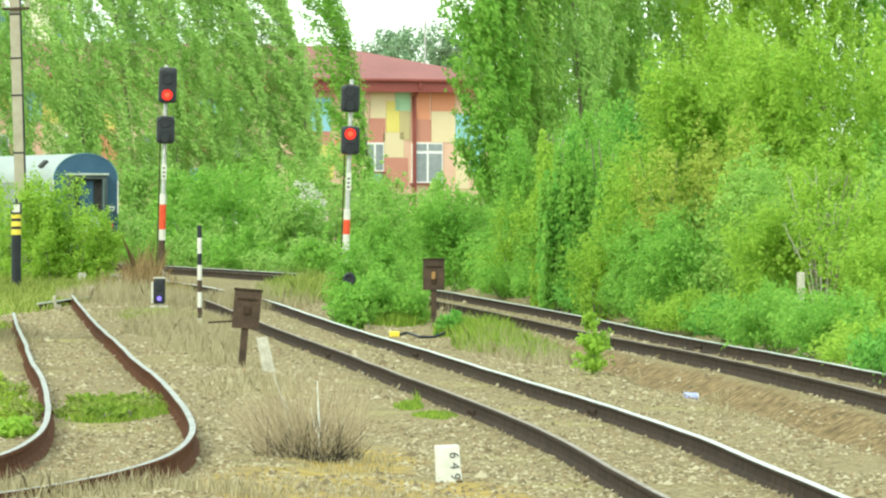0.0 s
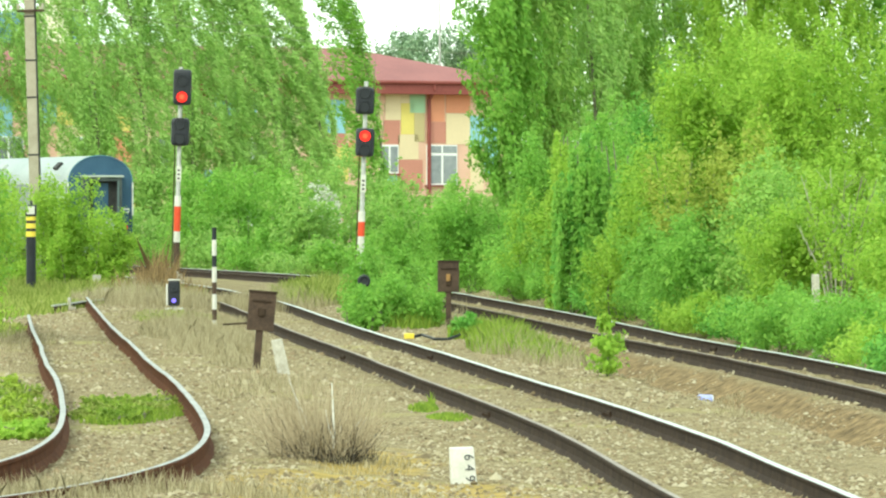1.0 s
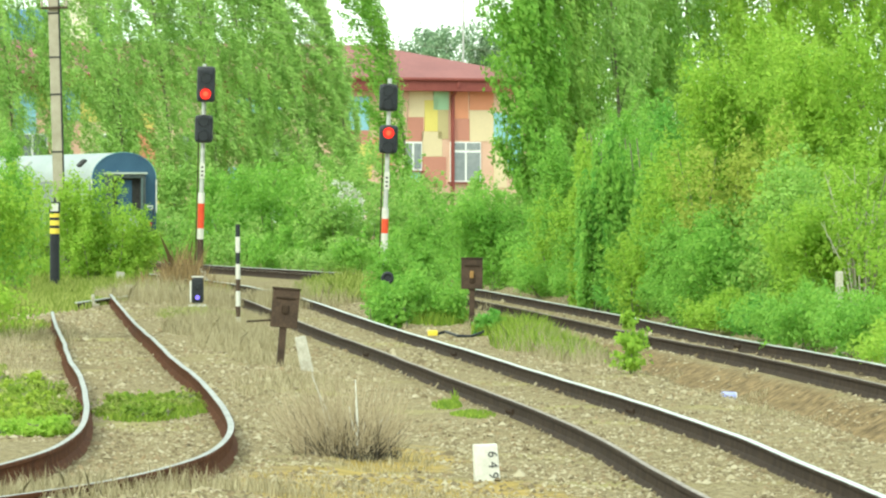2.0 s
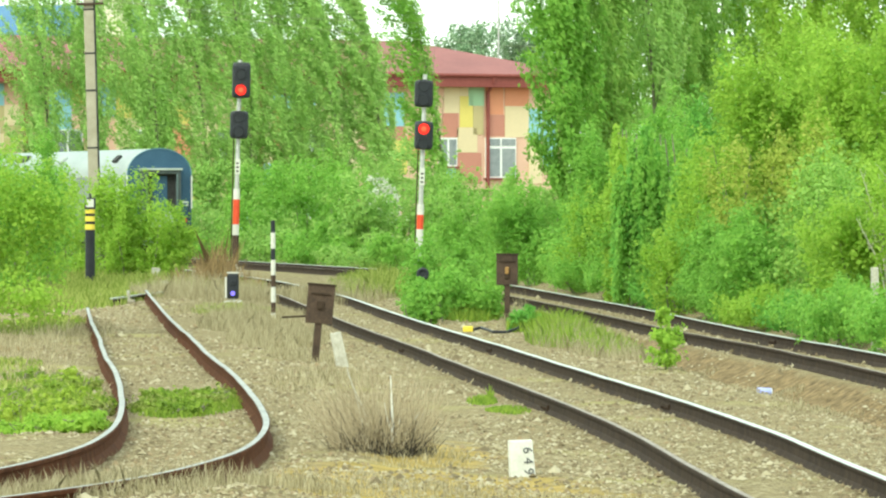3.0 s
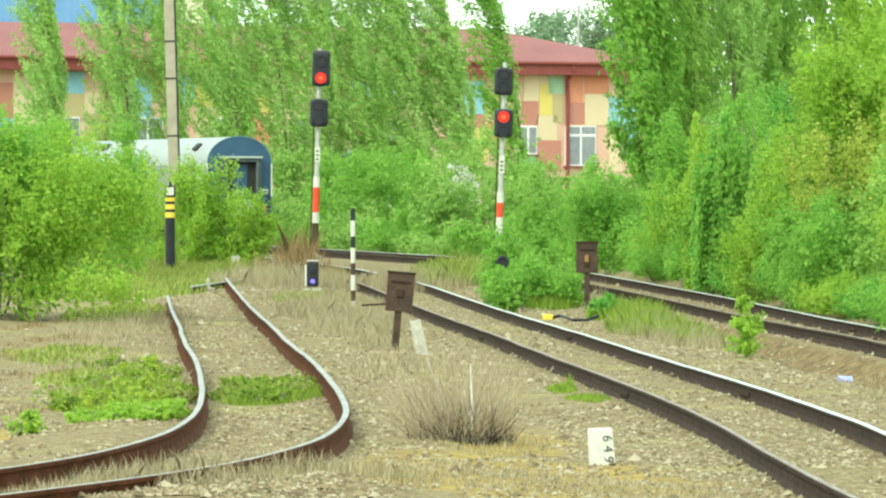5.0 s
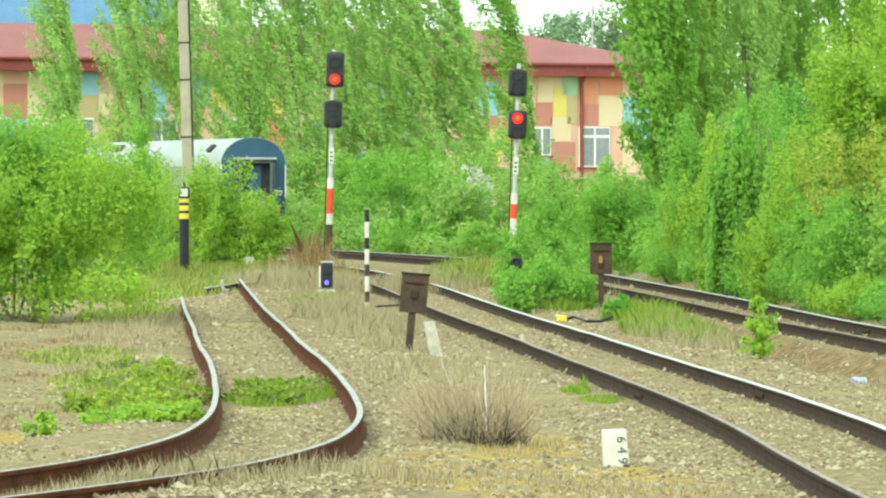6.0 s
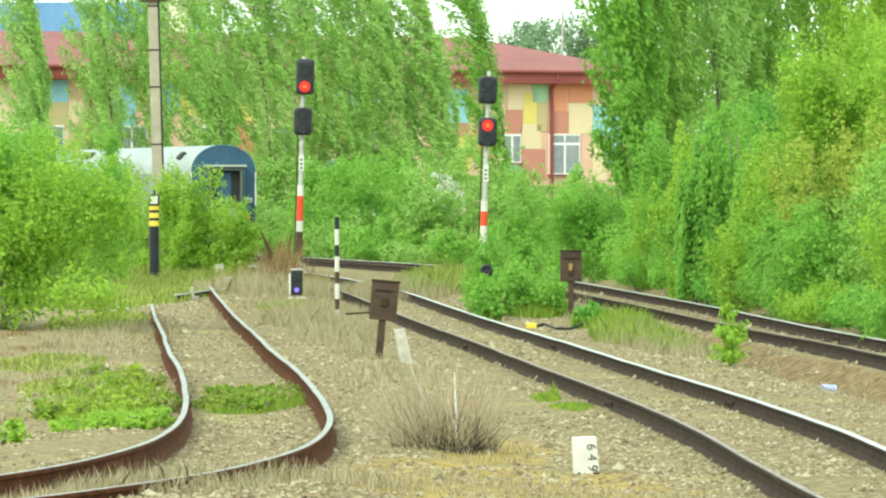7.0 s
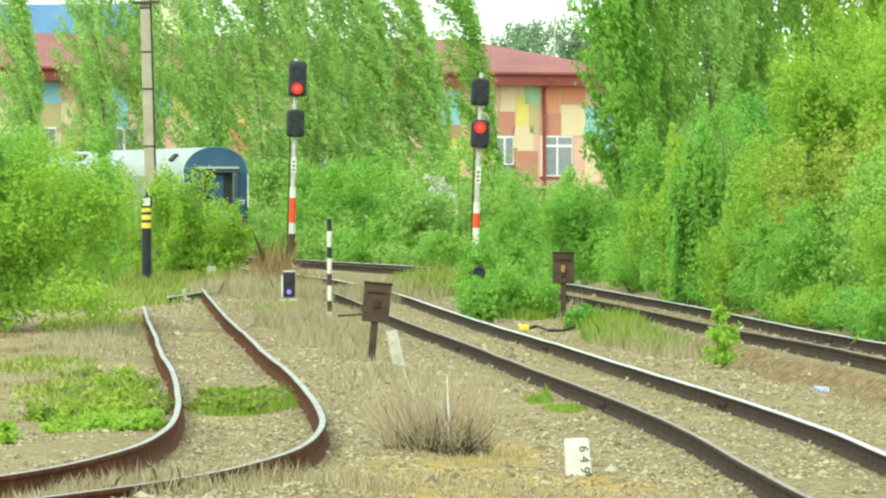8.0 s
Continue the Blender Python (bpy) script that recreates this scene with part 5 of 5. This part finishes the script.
sapling(2.28, 77.2, 0.92, 0.86, 60)
mound(-1.93, 106.0, 0.7, 0.6, 0.95, LEAF_GREEN, "leafy sapling at the bush edge", 63, 6, 1.6, 0.07, 0.1, name="sapling", category="plant", group="")
mound(0.25, 99.5, 0.7, 0.6, 0.5, LEAF_DEEP, "low dark green weed clump between the tracks", 61, 5, 2.5, 0.06, 0.08, name="weed_clump", category="plant", group="")
mound(-5.1, 190.5, 1.8, 1.5, 4.2, BLOSSOM, "bush with white blossom behind the far track", 62, 5, 0.35, 0.12, 0.2, group="")


def stones(seed=77):
    """Loose ballast over the beds: far too many to count."""
    rng = np.random.default_rng(seed)
    n = 54000
    y = 38 + 92 * rng.uniform(0, 1, n) ** 2.1
    lo, hi = -0.125 * y, 0.092 * y
    x = lo + (hi - lo) * rng.uniform(0, 1, n)
    keep = np.array([noise.noise((u * 0.55, v * 0.2, 9)) + 0.35 * noise.noise((u * 2.1, v * 0.8, 4)) - 0.08 * shaded_soil_at(u, v) - 0.15 * min(1, moss_at(u, v)) > (-0.30 if u > line_x(SIDING, v) - 1.7 else 0.12) for u, v in zip(x, y)])
    x, y = x[keep], y[keep]
    n = len(x)
    z = np.array([ground_z(u, v) for u, v in zip(x, y)])
    s = rng.uniform(0.010, 0.030, n) * (1 + (y - 40) / 130) * np.where(rng.uniform(0, 1, n) < 0.05, rng.uniform(1.3, 2.2, n), 1.0)
    base = np.array([(1, 0, 0), (0, 1, 0), (-1, 0, 0), (0, -1, 0), (0, 0, 1), (0.1, 0.1, -0.6)], float)
    a = rng.uniform(0, 6.28, n)
    rot = np.stack([np.stack([np.cos(a), -np.sin(a)], 1), np.stack([np.sin(a), np.cos(a)], 1)], 1)
    sh = base[None] * rng.uniform(0.6, 1.3, (n, 6, 1)) + rng.normal(size=(n, 6, 3)) * 0.15
    sh[:, :, :2] = np.einsum("nij,nkj->nki", rot, sh[:, :, :2])
    sh[:, :, 2] *= 0.75
    co = (sh * s[:, None, None] + np.stack([x, y, z + s * 0.25], 1)[:, None, :]).reshape(-1, 3)
    tri = np.array([(0, 1, 4), (1, 2, 4), (2, 3, 4), (3, 0, 4)])
    ob = fast_mesh("ballast", co, (tri[None] + 6 * np.arange(n)[:, None, None]).reshape(-1, 3), BALLAST)
    tagged(ob, "loose grey and buff ballast stones over the track beds", "gravel", kind="stuff")


stones()


def small_litter():
    t = thing("drink_can", "crushed pale blue can lying on the gravel", "can", pose(3.40, 69.6, ground_z(3.40, 69.6) + 0.068, 0, 90, 14))
    blue = material("pale_blue_can", (0.22, 0.25, 0.66), (0.50, 0.54, 0.84), 8, 0.35, 0.3)
    part("body", rod(0.072, 0.065, 0.18, pose(0, 0, -0.09), 16), blue, t)
    part("end", rod(0.065, 0.06, 0.02, pose(0, 0, 0.09), 16), WHITE, t)
    c = thing("track_cable", "black cable with a yellow connector beside the rail", "cable", pose(0, 0, ground_z(-0.6, 99)))
    v, f = tube([(-0.86, 99.2, 0.06), (-0.7, 99.3, 0.10), (-0.45, 98.4, 0.04), (-0.2, 98.2, 0.04), (0.02, 98.7, 0.10), (0.22, 99.3, 0.24)], [0.028] * 6, 6)
    part("lead", (v, f), BLACK, c)
    part("connector", box(0.2, 0.14, 0.11, pose(-0.95, 99.2, 0.02), 0.02), YELLOW, c, "yellow connector")
    h = thing("ground_lamp", "small round black lamp housing at the bush edge", "lamp", pose(-1.98, 107, ground_z(-1.98, 107)))
    part("stand", rod(0.015, 0.015, 0.95, None, 8), LEAF_DEEP, h)
    part("housing", tube([(0.10 * math.cos(a), 0, 1.04 + 0.10 * math.sin(a)) for a in np.linspace(-1.2, 3.6, 14)], [0.04] * 14, 8), BLACK, h)
    part("lens", rod(0.075, 0.07, 0.03, pose(0, 0.02, 1.04, 90), 16), LENS_OFF, h, "dark lens")
    b = thing("loose_rail", "old rail lying beyond the end of the siding", "rail", pose(-8.9, 121.3, ground_z(-8.9, 121.3) - 0.07, 0, 0, -3.6))
    bm = box(0.12, 11.4, 0.03, None, 0.005)
    box(0.03, 11.4, 0.12, pose(0, 0, 0.02), 0.0, bm)
    part("web", bm, RUST, b)
    part("head", box(0.07, 11.4, 0.035, pose(0, 0, 0.14), 0.006), RAILHEAD_BRIGHT, b)
    k = thing("track_peg", "short pale peg standing beside the old rail", "peg", pose(-9.02, 117.6, ground_z(-9.02, 117.6)))
    part("peg", rod(0.05, 0.04, 0.30, None, 10), STONE_GREY, k)
    part("foot", box(0.3, 0.24, 0.08, None, 0.02), CONCRETE, k)


small_litter()
